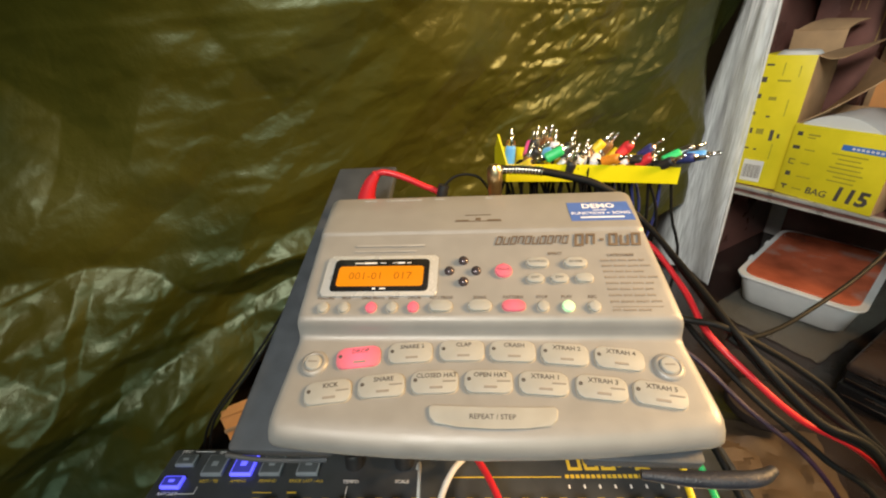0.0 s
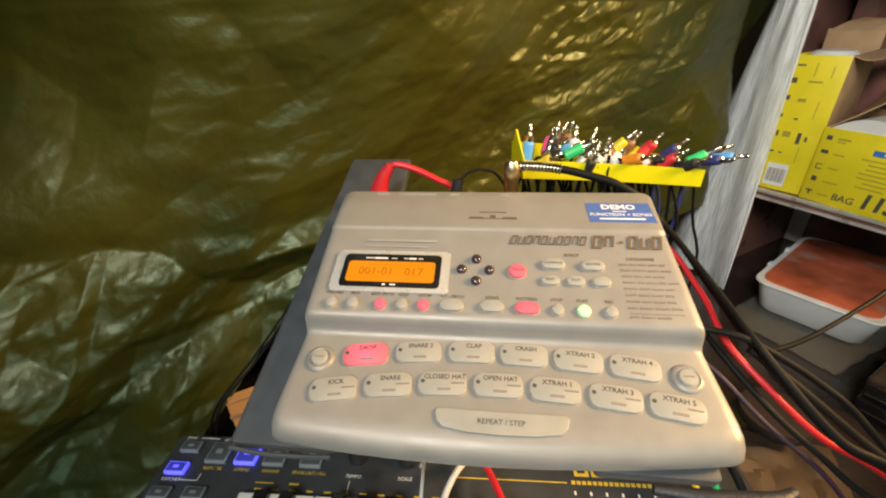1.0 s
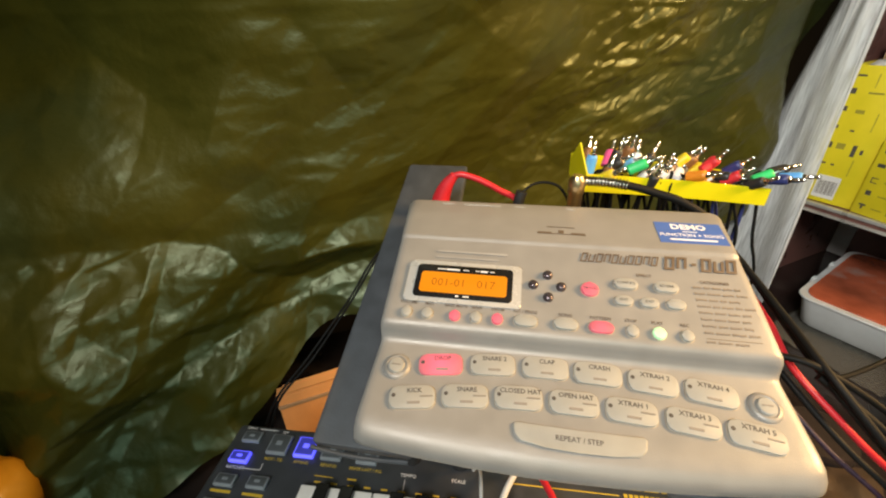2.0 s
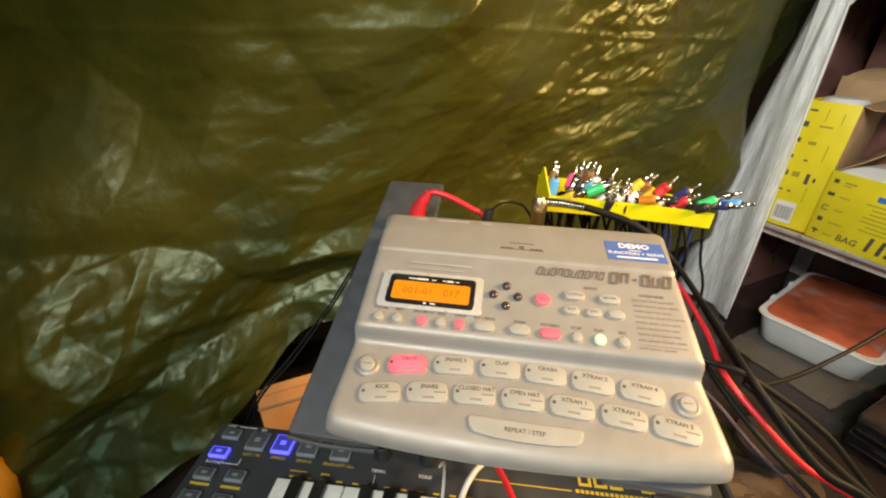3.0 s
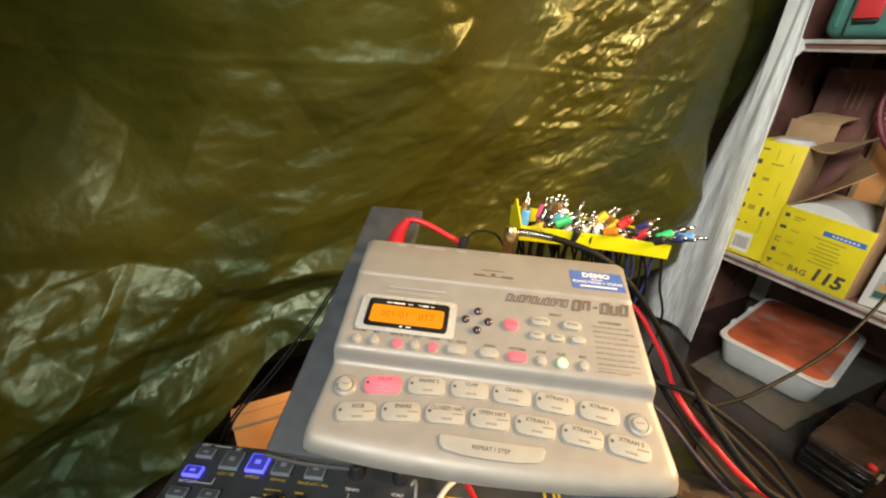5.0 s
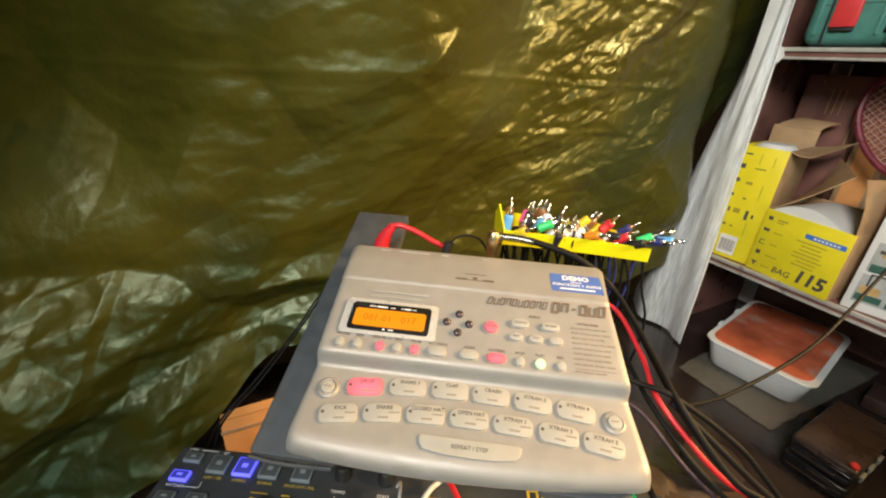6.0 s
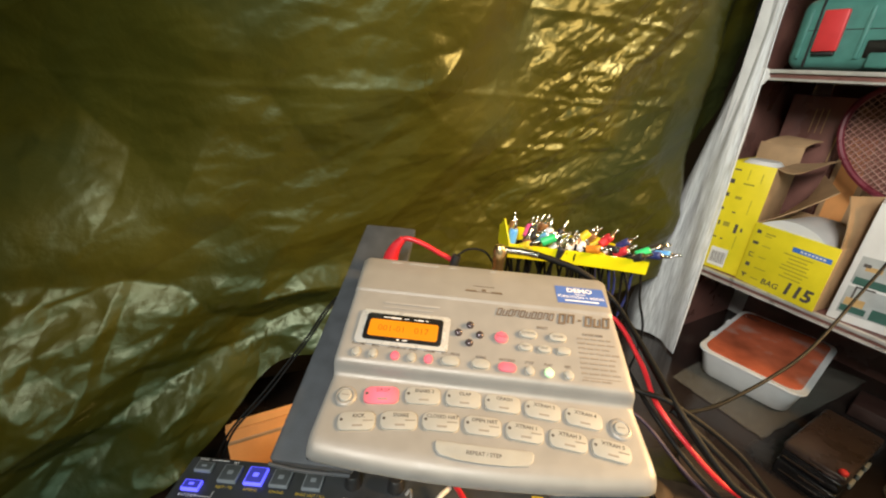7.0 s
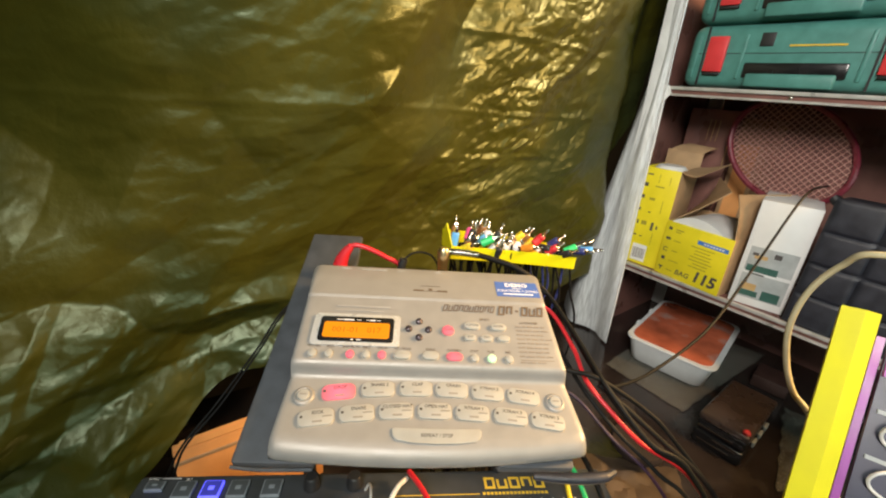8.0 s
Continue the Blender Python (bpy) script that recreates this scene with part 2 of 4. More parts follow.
def bars(rows, mat_z=0.0003):
    """Flat print: (x, y, width, height) boxes in one mesh."""
    bm = bmesh.new()
    for x, y, w, h in rows:
        add_box(bm, x - w / 2, x + w / 2, y - h / 2, y + h / 2, 0.0, mat_z)
    return bm


# ---- the place: table, walls, plastic sheet ----
TABLE_Z = -0.36
glowing(PAD_LIT, 0.013, 0.25, 1.25)
glowing(BUTTON_LIT, 0.007, 0.22, 0.75)
solid("floor", box(-3, 3, -3, 2.5, -1.15, -1.1), ROOM, Matrix(), "plain floor under the table", "floor", kind="structure")
solid("ceiling", box(-3, 3, -3, 2.5, 1.9, 1.95), ROOM, Matrix(), "plain ceiling", "ceiling", kind="structure")
solid("wall_south", box(-3, 3, -3.1, -3, -1.1, 1.9), ROOM, Matrix(), "plain wall behind the camera", "wall", kind="structure")
solid("wall_west", box(-3.1, -3, -3, 2.5, -1.1, 1.9), ROOM, Matrix(), "plain wall", "wall", kind="structure")
solid("wall_east", box(3, 3.1, -3, 2.5, -1.1, 1.9), ROOM, Matrix(), "plain wall", "wall", kind="structure")
WALL = pose(0, 0.395, 0, 0, 0, 31.0)
table = thing("table", WALL, "dark brown glossy table top with scuffs, against the wall", "table", kind="structure")
part("table_top", box(-1.1, 1.25, -1.1, 0.155, TABLE_Z - 0.03, TABLE_Z, 0.004), TABLE, table)
for lx in (-1.03, 1.18):
    for ly in (-1.03, 0.09):
        part("leg", box(lx - 0.03, lx + 0.03, ly - 0.03, ly + 0.03, -1.0995, TABLE_Z - 0.0305, 0.004), BLACK, table)
solid("wall_north", box(-3.1, 2.9, 0.66, 0.72, -1.1, 1.9), DARK, WALL, "dark wall behind the hanging plastic sheet", "wall", kind="structure")


def value_noise(x, z, seed):
    """Smooth noise of two arrays, -1 to 1."""
    xi, zi = np.floor(x), np.floor(z)
    u, v = x - xi, z - zi
    u, v = u * u * (3 - 2 * u), v * v * (3 - 2 * v)
    a, b = lattice(xi, zi, seed), lattice(xi + 1, zi, seed)
    c, d = lattice(xi, zi + 1, seed), lattice(xi + 1, zi + 1, seed)
    return (a + (b - a) * u) * (1 - v) + (c + (d - c) * u) * v


def lattice(i, j, seed):
    """A fixed random height, -1 to 1, for each lattice point."""
    n = i * 127.1 + j * 311.7 + seed * 74.7
    h = np.sin(n) * 43758.5453
    return 2 * (h - np.floor(h)) - 1


def facets(x, z, size, stretch, angle, seed, warp=0.55):
    """Flat facets between random heights that meet in straight creases; stretch lengthens them along the angle."""
    a = math.radians(angle)
    p = (x * math.cos(a) + z * math.sin(a)) / (size * stretch)
    q = (z * math.cos(a) - x * math.sin(a)) / size
    p, q = p + warp * value_noise(p * 0.9, q * 0.9, seed + 11), q + warp * value_noise(p * 0.8 + 7, q * 0.8, seed + 23)
    s = (p + q) * 0.366
    pi, qi = np.floor(p + s), np.floor(q + s)
    fx, fy = (p + s) - pi, (q + s) - qi
    low = fx > fy
    h0, h3 = lattice(pi, qi, seed), lattice(pi + 1, qi + 1, seed)
    h1 = np.where(low, lattice(pi + 1, qi, seed), lattice(pi, qi + 1, seed))
    big, small = np.maximum(fx, fy), np.minimum(fx, fy)
    return size * (h0 * (1 - big) + h1 * (big - small) + h3 * small)


def ease(v, a, b):
    u = np.clip((v - a) / (b - a), 0, 1)
    return u * u * (3 - 2 * u)


def plastic_sheet():
    """A crumpled sheet: large soft folds, flat facets at four sizes, a bulging lower part, long fold lines."""
    nx, nz = 820, 520
    u, v = np.meshgrid(np.linspace(0, 1, nx + 1), np.linspace(0, 1, nz + 1))
    side = 0.625 + 0.20 * ease(v, 0.14, 0.34)
    x = -1.30 + (side + 1.30) * u
    hem = -0.36 + 0.16 * ease(x, -0.52, -0.22) + 0.012 * np.sin(x * 23)
    z = hem + (1.05 - hem) * v
    low = ease(x, 0.12, -0.16) * ease(z, -0.02, -0.10)
    track = (x - 0.20 - 0.52 * z) / 0.11
    busy = 0.22 * ease(x, -0.05, 0.28) * (1 - ease(x, 0.46, 0.6)) + 0.85 * np.exp(-track * track) * ease(z, -0.08, 0.06)
    out = 0.020 * value_noise(x * 2.0 + 0.5 * z, z * 1.6, 1)
    out += 0.11 * facets(x, z, 0.21, 1.5, 24, 2)
    out += (0.12 + 0.20 * low + 0.04 * busy) * facets(x, z, 0.085, 2.1, 30, 3)
    out += (0.085 + 0.13 * low + 0.07 * busy) * facets(x, z, 0.040, 2.2, 20, 4, 0.35)
    out += (0.055 + 0.06 * low + 0.09 * busy) * facets(x, z, 0.017, 1.8, 8, 5, 0.4)
    out += (0.035 + 0.04 * low + 0.12 * busy) * facets(x, z, 0.0085, 1.6, 35, 6)
    for zz, amp in ((0.205, 0.0030), (0.125, 0.0016), (0.33, 0.0022)):
        e = (z - zz - 0.012 * value_noise(x * 3, x * 0 + zz * 9, 1)) / 0.005
        out += (0.3 + 0.7 * busy) * amp * np.exp(-e * e)
    # the lower part swells out over the table
    start = -0.055 - 0.055 * ease(x, -0.50, -0.15) + 0.035 * value_noise(x * 7, z * 3, 8) + 0.30 * facets(x, z, 0.10, 1.6, 30, 9)
    swell = np.clip((start - z) / 0.26, 0, 1.4)
    out += ease(x, 0.10, -0.20) * ease(x, -0.74, -0.58) * 0.150 * swell
    out += (0.015 + 0.20 * np.maximum(z, -0.05)) * ease(x, 0.20, -0.05)
    away = 0.60 * (np.sqrt((x + 0.28) ** 2 + 0.004) - (x + 0.28)) / 2 * ease(z, -0.03, 0.20)
    y = 0.02 - out + away + 0.085 * ease(x, 0.61, 0.75)
    verts = np.stack([x, y, z], axis=-1).reshape(-1, 3)
    first = (np.arange(nz)[:, None] * (nx + 1) + np.arange(nx)[None, :]).reshape(-1)
    quads = np.stack([first, first + 1, first + nx + 2, first + nx + 1], axis=-1)
    me = bpy.data.meshes.new("plastic_sheet")
    me.from_pydata(verts.tolist(), [], quads.tolist())
    me.materials.append(TARP)
    me.polygons.foreach_set("use_smooth", [True] * len(me.polygons))
    return me


sheet = new("plastic_sheet", plastic_sheet())
sheet.matrix_basis = WALL
tagged(sheet, "crumpled olive green glossy plastic sheet hanging on the wall", "tarp")

# ---- drum machine on its board ----
DEV = pose(0.1025, 0, 0, 17, 0, 2.5)
board = thing("support_stand", DEV, "dark grey sloping stand under the drum machine", "stand")
part("arm", slab(round_rect(0.062, 0.289, 0.003, 3, -0.116, 0.1025), -0.026, -0.0182, 0.0012), BOARD, board, m=Matrix())
part("arm", slab(round_rect(0.062, 0.20, 0.003, 3, 0.088, 0.058), -0.026, -0.0182, 0.0012), BOARD, board)
part("cross_bar", box(-0.085, 0.057, 0.02, 0.06, -0.026, -0.0185, 0.001), BOARD, board)
part("front_lip", tube([(-0.146, -0.0445, -0.0195), (-0.125, -0.0465, -0.019), (-0.104, -0.0465, -0.0185), (-0.086, -0.045, -0.0205)], 0.0014, 8), BOARD, board, "narrow dark front lip")
part("end_stop", tube([(0.085, -0.047, -0.0215), (0.115, -0.049, -0.020), (0.140, -0.048, -0.019), (0.152, -0.043, -0.021)], lambda u: 0.0026 + 0.0018 * math.sin(math.pi * u), 10), QUILT, board, "black rubber end stop")
for sx in (-0.118, 0.088):
    part("leg", tube([(sx, 0.14, -0.0265), (sx, 0.165, -0.12), (sx, 0.19, -0.22), (sx, 0.245, -0.415)], 0.007, 8), BLACK, board)
    part("leg", tube([(sx, 0.05, -0.0265), (sx, 0.03, -0.12), (sx, 0.005, -0.22), (sx, -0.03, -0.352)], 0.007, 8), BLACK, board)

drum = thing("drum_machine", DEV, "silver plastic drum machine with pads and a lit amber display", "drum machine")
EDGE_Y = (-0.034, 0.027, 0.104, 0.152)
EDGE_LEFT, EDGE_RIGHT = (-0.1188, -0.1165, -0.1178, -0.1222), (0.1282, 0.1225, 0.1172, 0.1210)
PROFILE = ((0.152, -0.017), (0.1535, 0.009), (0.1525, 0.0122), (0.150, 0.0138), (0.125, 0.0172), (0.1035, 0.0203), (0.1018, 0.0205), (0.1005, 0.0200), (0.0993, 0.0190),
           (0.0985, 0.0189), (0.06, 0.0158), (0.0320, 0.0131), (0.0295, 0.0126), (0.0270, 0.0106), (0.0255, 0.0068), (0.0240, 0.0028), (0.0220, 0.0006), (0.0190, 0.0),
           (-0.010, 0.0), (-0.028, 0.0), (-0.0355, -0.0006), (-0.0405, -0.0030), (-0.0435, -0.0068), (-0.0445, -0.0110), (-0.0435, -0.0150), (-0.040, -0.0178))


def drum_body():
    bm = bmesh.new()
    xs = [-1, -0.997, -0.99, -0.975, -0.95, -0.9, -0.8, -0.65, -0.45, -0.2, 0, 0.2, 0.45, 0.65, 0.8, 0.9, 0.95, 0.975, 0.99, 0.997, 1]
    cols = []
    for u in xs:
        e = max(0.0, (abs(u) - 0.95) / 0.05)
        drop = 0.0026 * (1 - math.sqrt(max(0.0, 1 - e * e)))
        col = []
        for y, z in PROFILE:
            f = min(max((0.02 - y) / 0.055, 0), 1)
            k = min(max((y - 0.14) / 0.013, 0), 1)
            bow = f * (0.006 - 0.0075 * (1 - u * u) + 0.003 * u) + 0.002 * f * e * e
            corner = -0.006 * k * e * e
            left, right = np.interp(y, EDGE_Y, EDGE_LEFT), np.interp(y, EDGE_Y, EDGE_RIGHT)
            zz = max(z - drop * (1 if z > -0.01 else 0), -0.018)
            col.append(bm.verts.new(((left + right) / 2 + u * (right - left) / 2, y + bow + corner, zz)))
        cols.append(col)
    for a, b in zip(cols, cols[1:]):
        for i in range(len(PROFILE) - 1):
            bm.faces.new((a[i], b[i], b[i + 1], a[i + 1]))
    for col in (cols[0], cols[-1]):
        low = [bm.verts.new((v.co.x, v.co.y, -0.018)) for v in col]
        for i in range(len(col) - 1):
            bm.faces.new((col[i], col[i + 1], low[i + 1], low[i]))
    bmesh.ops.remove_doubles(bm, verts=bm.verts, dist=1e-6)
    return bm


body = part("body", drum_body(), SILVER, drum, smooth=50)


def main_z(y):
    return 0.0122 + (y - 0.0215) * 0.0075 / 0.0765


MAIN_TILT = math.degrees(math.atan(0.0075 / 0.0765))
STRIP_TILT = -math.degrees(math.atan(0.0062 / 0.0465))


def on_main(x, y, up=0.0, rz=0.0):
    return pose(x, y, main_z(y) + up, MAIN_TILT, 0, rz)


def on_strip(x, y, up=0.0, rz=0.0):
    return pose(x, y, 0.0172 + (0.125 - y) * 0.0027 / 0.0215 + up, STRIP_TILT, 0, rz)


# pads in two arcs
PAD_W, PAD_H = 0.0272, 0.0138
FIRST = ((-0.0736, 0.0078), (-0.0415, 0.0112), (-0.0098, 0.0128), (0.0208, 0.0126), (0.0515, 0.0108), (0.0822, 0.0082))
SECOND = ((-0.0872, -0.0152), (-0.0562, -0.0108), (-0.0252, -0.0080), (0.0060, -0.0072), (0.0370, -0.0080), (0.0684, -0.0102), (0.0986, -0.0136))
WORDS = ("DROP", "SNARE 2", "CLAP", "CRASH", "XTRAH 2", "XTRAH 4", "KICK", "SNARE", "CLOSED HAT", "OPEN HAT", "XTRAH 1", "XTRAH 3", "XTRAH 5")


def pad_mesh(mat):
    bm = slab(round_rect(PAD_W, PAD_H, 0.0042), -0.001, 0.0015, 0.0009, 3)
    return mesh_of("pad", bm, mat, 50)


pad_plain, pad_red = pad_mesh(PAD), pad_mesh(PAD_LIT)
pad_shade_rim = mesh_of("pad_shade_rim", slab(round_rect(PAD_W + 0.0010, PAD_H + 0.0010, 0.0046), 0.0, 0.00025), RIM_SHADE)
pad_mark = mesh_of("number_dot", lathe([(0.0012, 0), (0.0012, 0.00012)], 12), INK)
for (x, y), word in zip(FIRST + SECOND, WORDS):
    pad = part("pad", pad_red if word == "DROP" else pad_plain, None, drum, "red lit translucent pad" if word == "DROP" else "translucent off-white pad", m=pose(x, y, 0.0003, 0, 0, -90.0 * (x - 0.005)))
    part("pad_shade_rim", pad_shade_rim, None, drum, m=pose(x, y, 0.0, 0, 0, -90.0 * (x - 0.005)))
    part("lettering", text_mesh(word, 0.0040, INK, bold=0.00004), None, pad, m=pose(0.0012, 0.0038, 0.00155))
    part("number_dot", pad_mark, None, pad, m=pose(-0.0112, 0.0012, 0.0015))
    part("small_print", bars([(0.001, -0.0036, 0.0075, 0.0014)] + ([(0.0085, 0.0001, 0.0075, 0.0008)] if y < -0.002 else [])), GREY_INK, pad, m=pose(0, 0, 0.00145))

bar_outline = [(-0.034, 0.0052), (-0.0355, 0.0035), (-0.0345, -0.0015), (-0.031, -0.0052), (-0.018, -0.0068), (0, -0.0074), (0.018, -0.0068), (0.031, -0.0052),
               (0.0345, -0.0015), (0.0355, 0.0035), (0.034, 0.0052), (0.018, 0.0045), (0, 0.0043), (-0.018, 0.0045)]
rep = part("repeat_bar", slab(bar_outline[::-1], 0.0, 0.0013, 0.0008, 3), PAD, drum, "long off-white pad", m=pose(0.0076, -0.0268, 0.0001))
part("lettering", text_mesh("REPEAT / STEP", 0.0040, INK, bold=0.00002), None, rep, m=pose(0, -0.001, 0.00135))

for x, word in ((-0.1010, "TOUCH"), (0.1085, "FUNCTION")):
    knob = part("round_button", lathe([(0.0088, 0), (0.0086, 0.0008), (0.0076, 0.0018), (0.0064, 0.0021), (0.0057, 0.0015), (0.0052, 0.0015), (0.0, 0.0016)], 32), SILVER, drum, "silver ringed round button", m=pose(x, 0.0035, 0))
    part("cap", lathe([(0.0051, 0.0014), (0.0050, 0.0026), (0.0044, 0.0032), (0.002, 0.0034), (0.0, 0.0034)], 28), PAD, knob)
    part("small_print", bars([(0, 0, 0.0055, 0.0009)]), GREY_INK, knob, m=pose(0, 0, 0.0033))

# display
lcd = part("display", slab(round_rect(0.0785, 0.0335, 0.003), 0.0, 0.0012, 0.0009), BEZEL_SILVER, drum, "amber lit display in a black frame", m=on_main(-0.0655, 0.0612, 0.0001))
part("bezel", slab(round_rect(0.0665, 0.0265, 0.0028), 0.0012, 0.0017, 0.0004), BLACK_GLOSS, lcd)
part("screen", slab(round_rect(0.0590, 0.0165, 0.0022), 0.0017, 0.0020), LCD, lcd, "amber glowing screen", m=pose(0, -0.0012, 0))
part("digits", text_mesh("001-01   017", 0.0085, LCD_INK, depth=0.00003, bold=-0.0001), None, lcd, "dim liquid crystal digits", m=pose(0.0, -0.0014, 0.00203))
part("bezel_print", bars([(-0.016, 0.0098, 0.006, 0.0006), (-0.008, 0.0098, 0.009, 0.0012), (0.001, 0.0098, 0.004, 0.0005), (0.009, 0.0098, 0.003, 0.0005), (0.0135, 0.0098, 0.005, 0.0012), (0.019, 0.0098, 0.003, 0.0006), (-0.003, -0.0114, 0.002, 0.0012), (0.003, -0.0114, 0.004, 0.0008)]), WHITE_INK, lcd, m=pose(0, 0, 0.0016))

dome = mesh_of("cursor_button", lathe([(0.0034, 0), (0.0034, 0.001), (0.0028, 0.0024), (0.0016, 0.0031), (0.0, 0.0033)], 20), material("dark_chrome", (0.11, 0.09, 0.10), 0.2, 0.6, 0.1), 50)
for x, y in ((-0.0093, 0.0730), (-0.0090, 0.0556), (-0.0187, 0.0645), (-0.0006, 0.0643)):
    part("cursor_button", dome, None, drum, "dark shiny round cursor button", m=on_main(x, y))


def key_mesh(w, h, mat):
    return mesh_of("panel_button", slab(round_rect(w, h, min(w, h) * 0.499), -0.0005, 0.0022, 0.0010, 3), mat, 50)


round_s, round_red, round_green = key_mesh(0.0072, 0.0078, PAD), key_mesh(0.0072, 0.0078, BUTTON_LIT), key_mesh(0.0078, 0.0080, BUTTON_GREEN)
oval, oval_red, oval_s, big_red = key_mesh(0.0150, 0.0076, PAD), key_mesh(0.0150, 0.0076, BUTTON_LIT), key_mesh(0.0115, 0.0066, PAD), key_mesh(0.0115, 0.0106, BUTTON_LIT)
seat_cache = {}
for mesh, w, h, spots in (
        (round_s, 0.0072, 0.0078, ((-0.1000, 0.0361), (-0.0862, 0.0361), (-0.0545, 0.0362), (0.0407, 0.0364), (0.0716, 0.0363))),
        (round_red, 0.0072, 0.0078, ((-0.0681, 0.0360), (-0.0408, 0.0363))), (round_green, 0.0078, 0.0080, ((0.0560, 0.0364),)),
        (oval, 0.0150, 0.0076, ((-0.0231, 0.0367), (0.0016, 0.0370), (0.0405, 0.0702), (0.0652, 0.0698))), (oval_red, 0.0150, 0.0076, ((0.0227, 0.0369),)),
        (oval_s, 0.0115, 0.0066, ((0.0378, 0.0573), (0.0533, 0.0572), (0.0690, 0.0574))), (big_red, 0.0115, 0.0106, ((0.0176, 0.0640),))):
    shade_rim = mesh_of("button_shade_rim", slab(round_rect(w + 0.0011, h + 0.0011, min(w, h) * 0.499), 0, 0.0002), RIM_SHADE)
    for x, y in spots:
        part("panel_button", mesh, None, drum, m=on_main(x, y))
        part("button_shade_rim", shade_rim, None, drum, m=on_main(x, y))

SMALL = (("VOLUME", -0.1, 0.0437), ("MIDI", -0.086, 0.0437), ("BASS MUTE", -0.068, 0.0437), ("BASS", -0.0545, 0.0437), ("DRUM", -0.0408, 0.0437), ("KIT / PROG", -0.0231, 0.0437),
         ("SONG", 0.0016, 0.0437), ("PATTERN", 0.0227, 0.0437), ("STOP", 0.0407, 0.0437), ("PLAY", 0.056, 0.0437), ("REC", 0.0716, 0.0437), ("EFFECT", 0.053, 0.0785), ("CATEGORIES", 0.0955, 0.0765))
for word, x, y in SMALL:
    part("lettering", text_mesh(word, 0.0030, BROWN_INK, bold=0.00003), None, drum, m=on_main(x, y, 0.00005))
for word, x, y in (("COMP/EQ", 0.0405, 0.0702), ("REVERB", 0.0652, 0.0698), ("EDIT", 0.0378, 0.0573), ("EXIT", 0.0533, 0.0572), ("TRACK", 0.0176, 0.064)):
    part("lettering", text_mesh(word, 0.0026, INK), None, drum, m=on_main(x, y, 0.00225))
ticks, tick_random = [], random.Random(3)
for k in range(9):
    x, y, stop = -0.013, -0.0046 * k - (0.0015 if k == 8 else 0), 0.010 + 0.0055 * tick_random.random()
    while x < stop:
        run = tick_random.randint(3, 6)
        ticks += [(x + 0.0013 * i, y + 0.0002 * tick_random.uniform(-1, 1), 0.0007, 0.0012 + 0.0004 * (i == 0)) for i in range(run)]
        x += 0.0013 * run + 0.0012
tagged(part("list_print", bars(ticks + [(0.002, -0.0360, 0.030, 0.0003)]), material("list_brown_print", (0.24, 0.185, 0.13), 0.6), drum, "fine brown list print", m=on_main(0.0955, 0.0722, -0.0001)), kind="stuff")
part("panel_print", bars([(-0.062, 0.0885, 0.05, 0.0018), (-0.065, 0.0832, 0.045, 0.0012)]), material("pale_print", (0.315, 0.306, 0.292), 0.45), drum, m=pose(0, 0.0, main_z(0.0) - 0.0001, MAIN_TILT))


def mark_block(w, h, line, skew, gap):
    """One plain outlined block, open at one place, in place of a maker's letter."""
    bm = bmesh.new()
    x0, x1, y0, y1 = -w / 2, w / 2, -h / 2, h / 2
    rows = {"t": (x0, x1, y1 - line, y1), "b": (x0, x1, y0, y0 + line), "l": (x0, x0 + line, y0 + line, y1 - line), "r": (x1 - line, x1, y0 + line, y1 - line),
            "m": (x0 + line, x1 - line, -line / 2, line / 2)}
    for key, (a, b, c, d) in rows.items():
        if key not in gap:
            add_box(bm, a, b, c, d, 0, 0.0003)
    for v in bm.verts:
        v.co.x += skew * v.co.y
    return bm


def mark(name, gaps, pitch, w, h, line, skew, mat, parent, m):
    """A row of plain blocks of a mark's size and colour, each a part of its own."""
    for k, gap in enumerate(gaps):
        part(name, mark_block(w, h, line, skew, gap), mat, parent, m=m @ pose((k - (len(gaps) - 1) / 2) * pitch, 0, 0))


mark("maker_mark", ("m", "tm", "m", "bm", "m", "tm", "m", "m", "bm", "m"), 0.0051, 0.0041, 0.0078, 0.0009, 0.30, BROWN_INK, drum, on_main(0.0388, 0.0912, -0.0001))
mark("model_mark", ("m", "bm", "tlrb", "m", "tm", "m"), 0.0076, 0.0064, 0.0112, 0.0018, 0.18, BROWN_INK, drum, on_main(0.0900, 0.0905, -0.0001))
part("crest", bars([(0, 0, 0.035, 0.0006), (-0.012, 0.0012, 0.010, 0.0014), (0.012, 0.0012, 0.010, 0.0014), (0, 0.0028, 0.004, 0.0032), (0, 0.0085, 0.020, 0.0006)]), BROWN_INK, drum, m=on_strip(0.001, 0.1125, 0.0003))
sticker = part("sticker", box(-0.0225, 0.0225, -0.0125, 0.0125, 0, 0.0003), STICKER, drum, "blue sticker with white words", m=on_strip(0.0918, 0.1225, 0.0001))
part("lettering", text_mesh("DEMO", 0.0085, WHITE_INK, bold=0.00025), None, sticker, m=pose(0, 0.0068, 0.0003))
part("lettering", text_mesh("FUNCTION + SONG", 0.0047, WHITE_INK, bold=0.00005), None, sticker, m=pose(0, -0.0030, 0.0003))
part("small_print", bars([(0, 0.0012, 0.010, 0.0008), (0, -0.0085, 0.031, 0.0016)]), WHITE_INK, sticker, m=pose(0, 0, 0.00015))
for sx in (-0.10, 0.106):
    for y in (-0.025, 0.135):
        part("foot", lathe([(0.006, -0.0182), (0.006, -0.0176)], 16), BLACK, drum, m=pose(sx, y, 0))


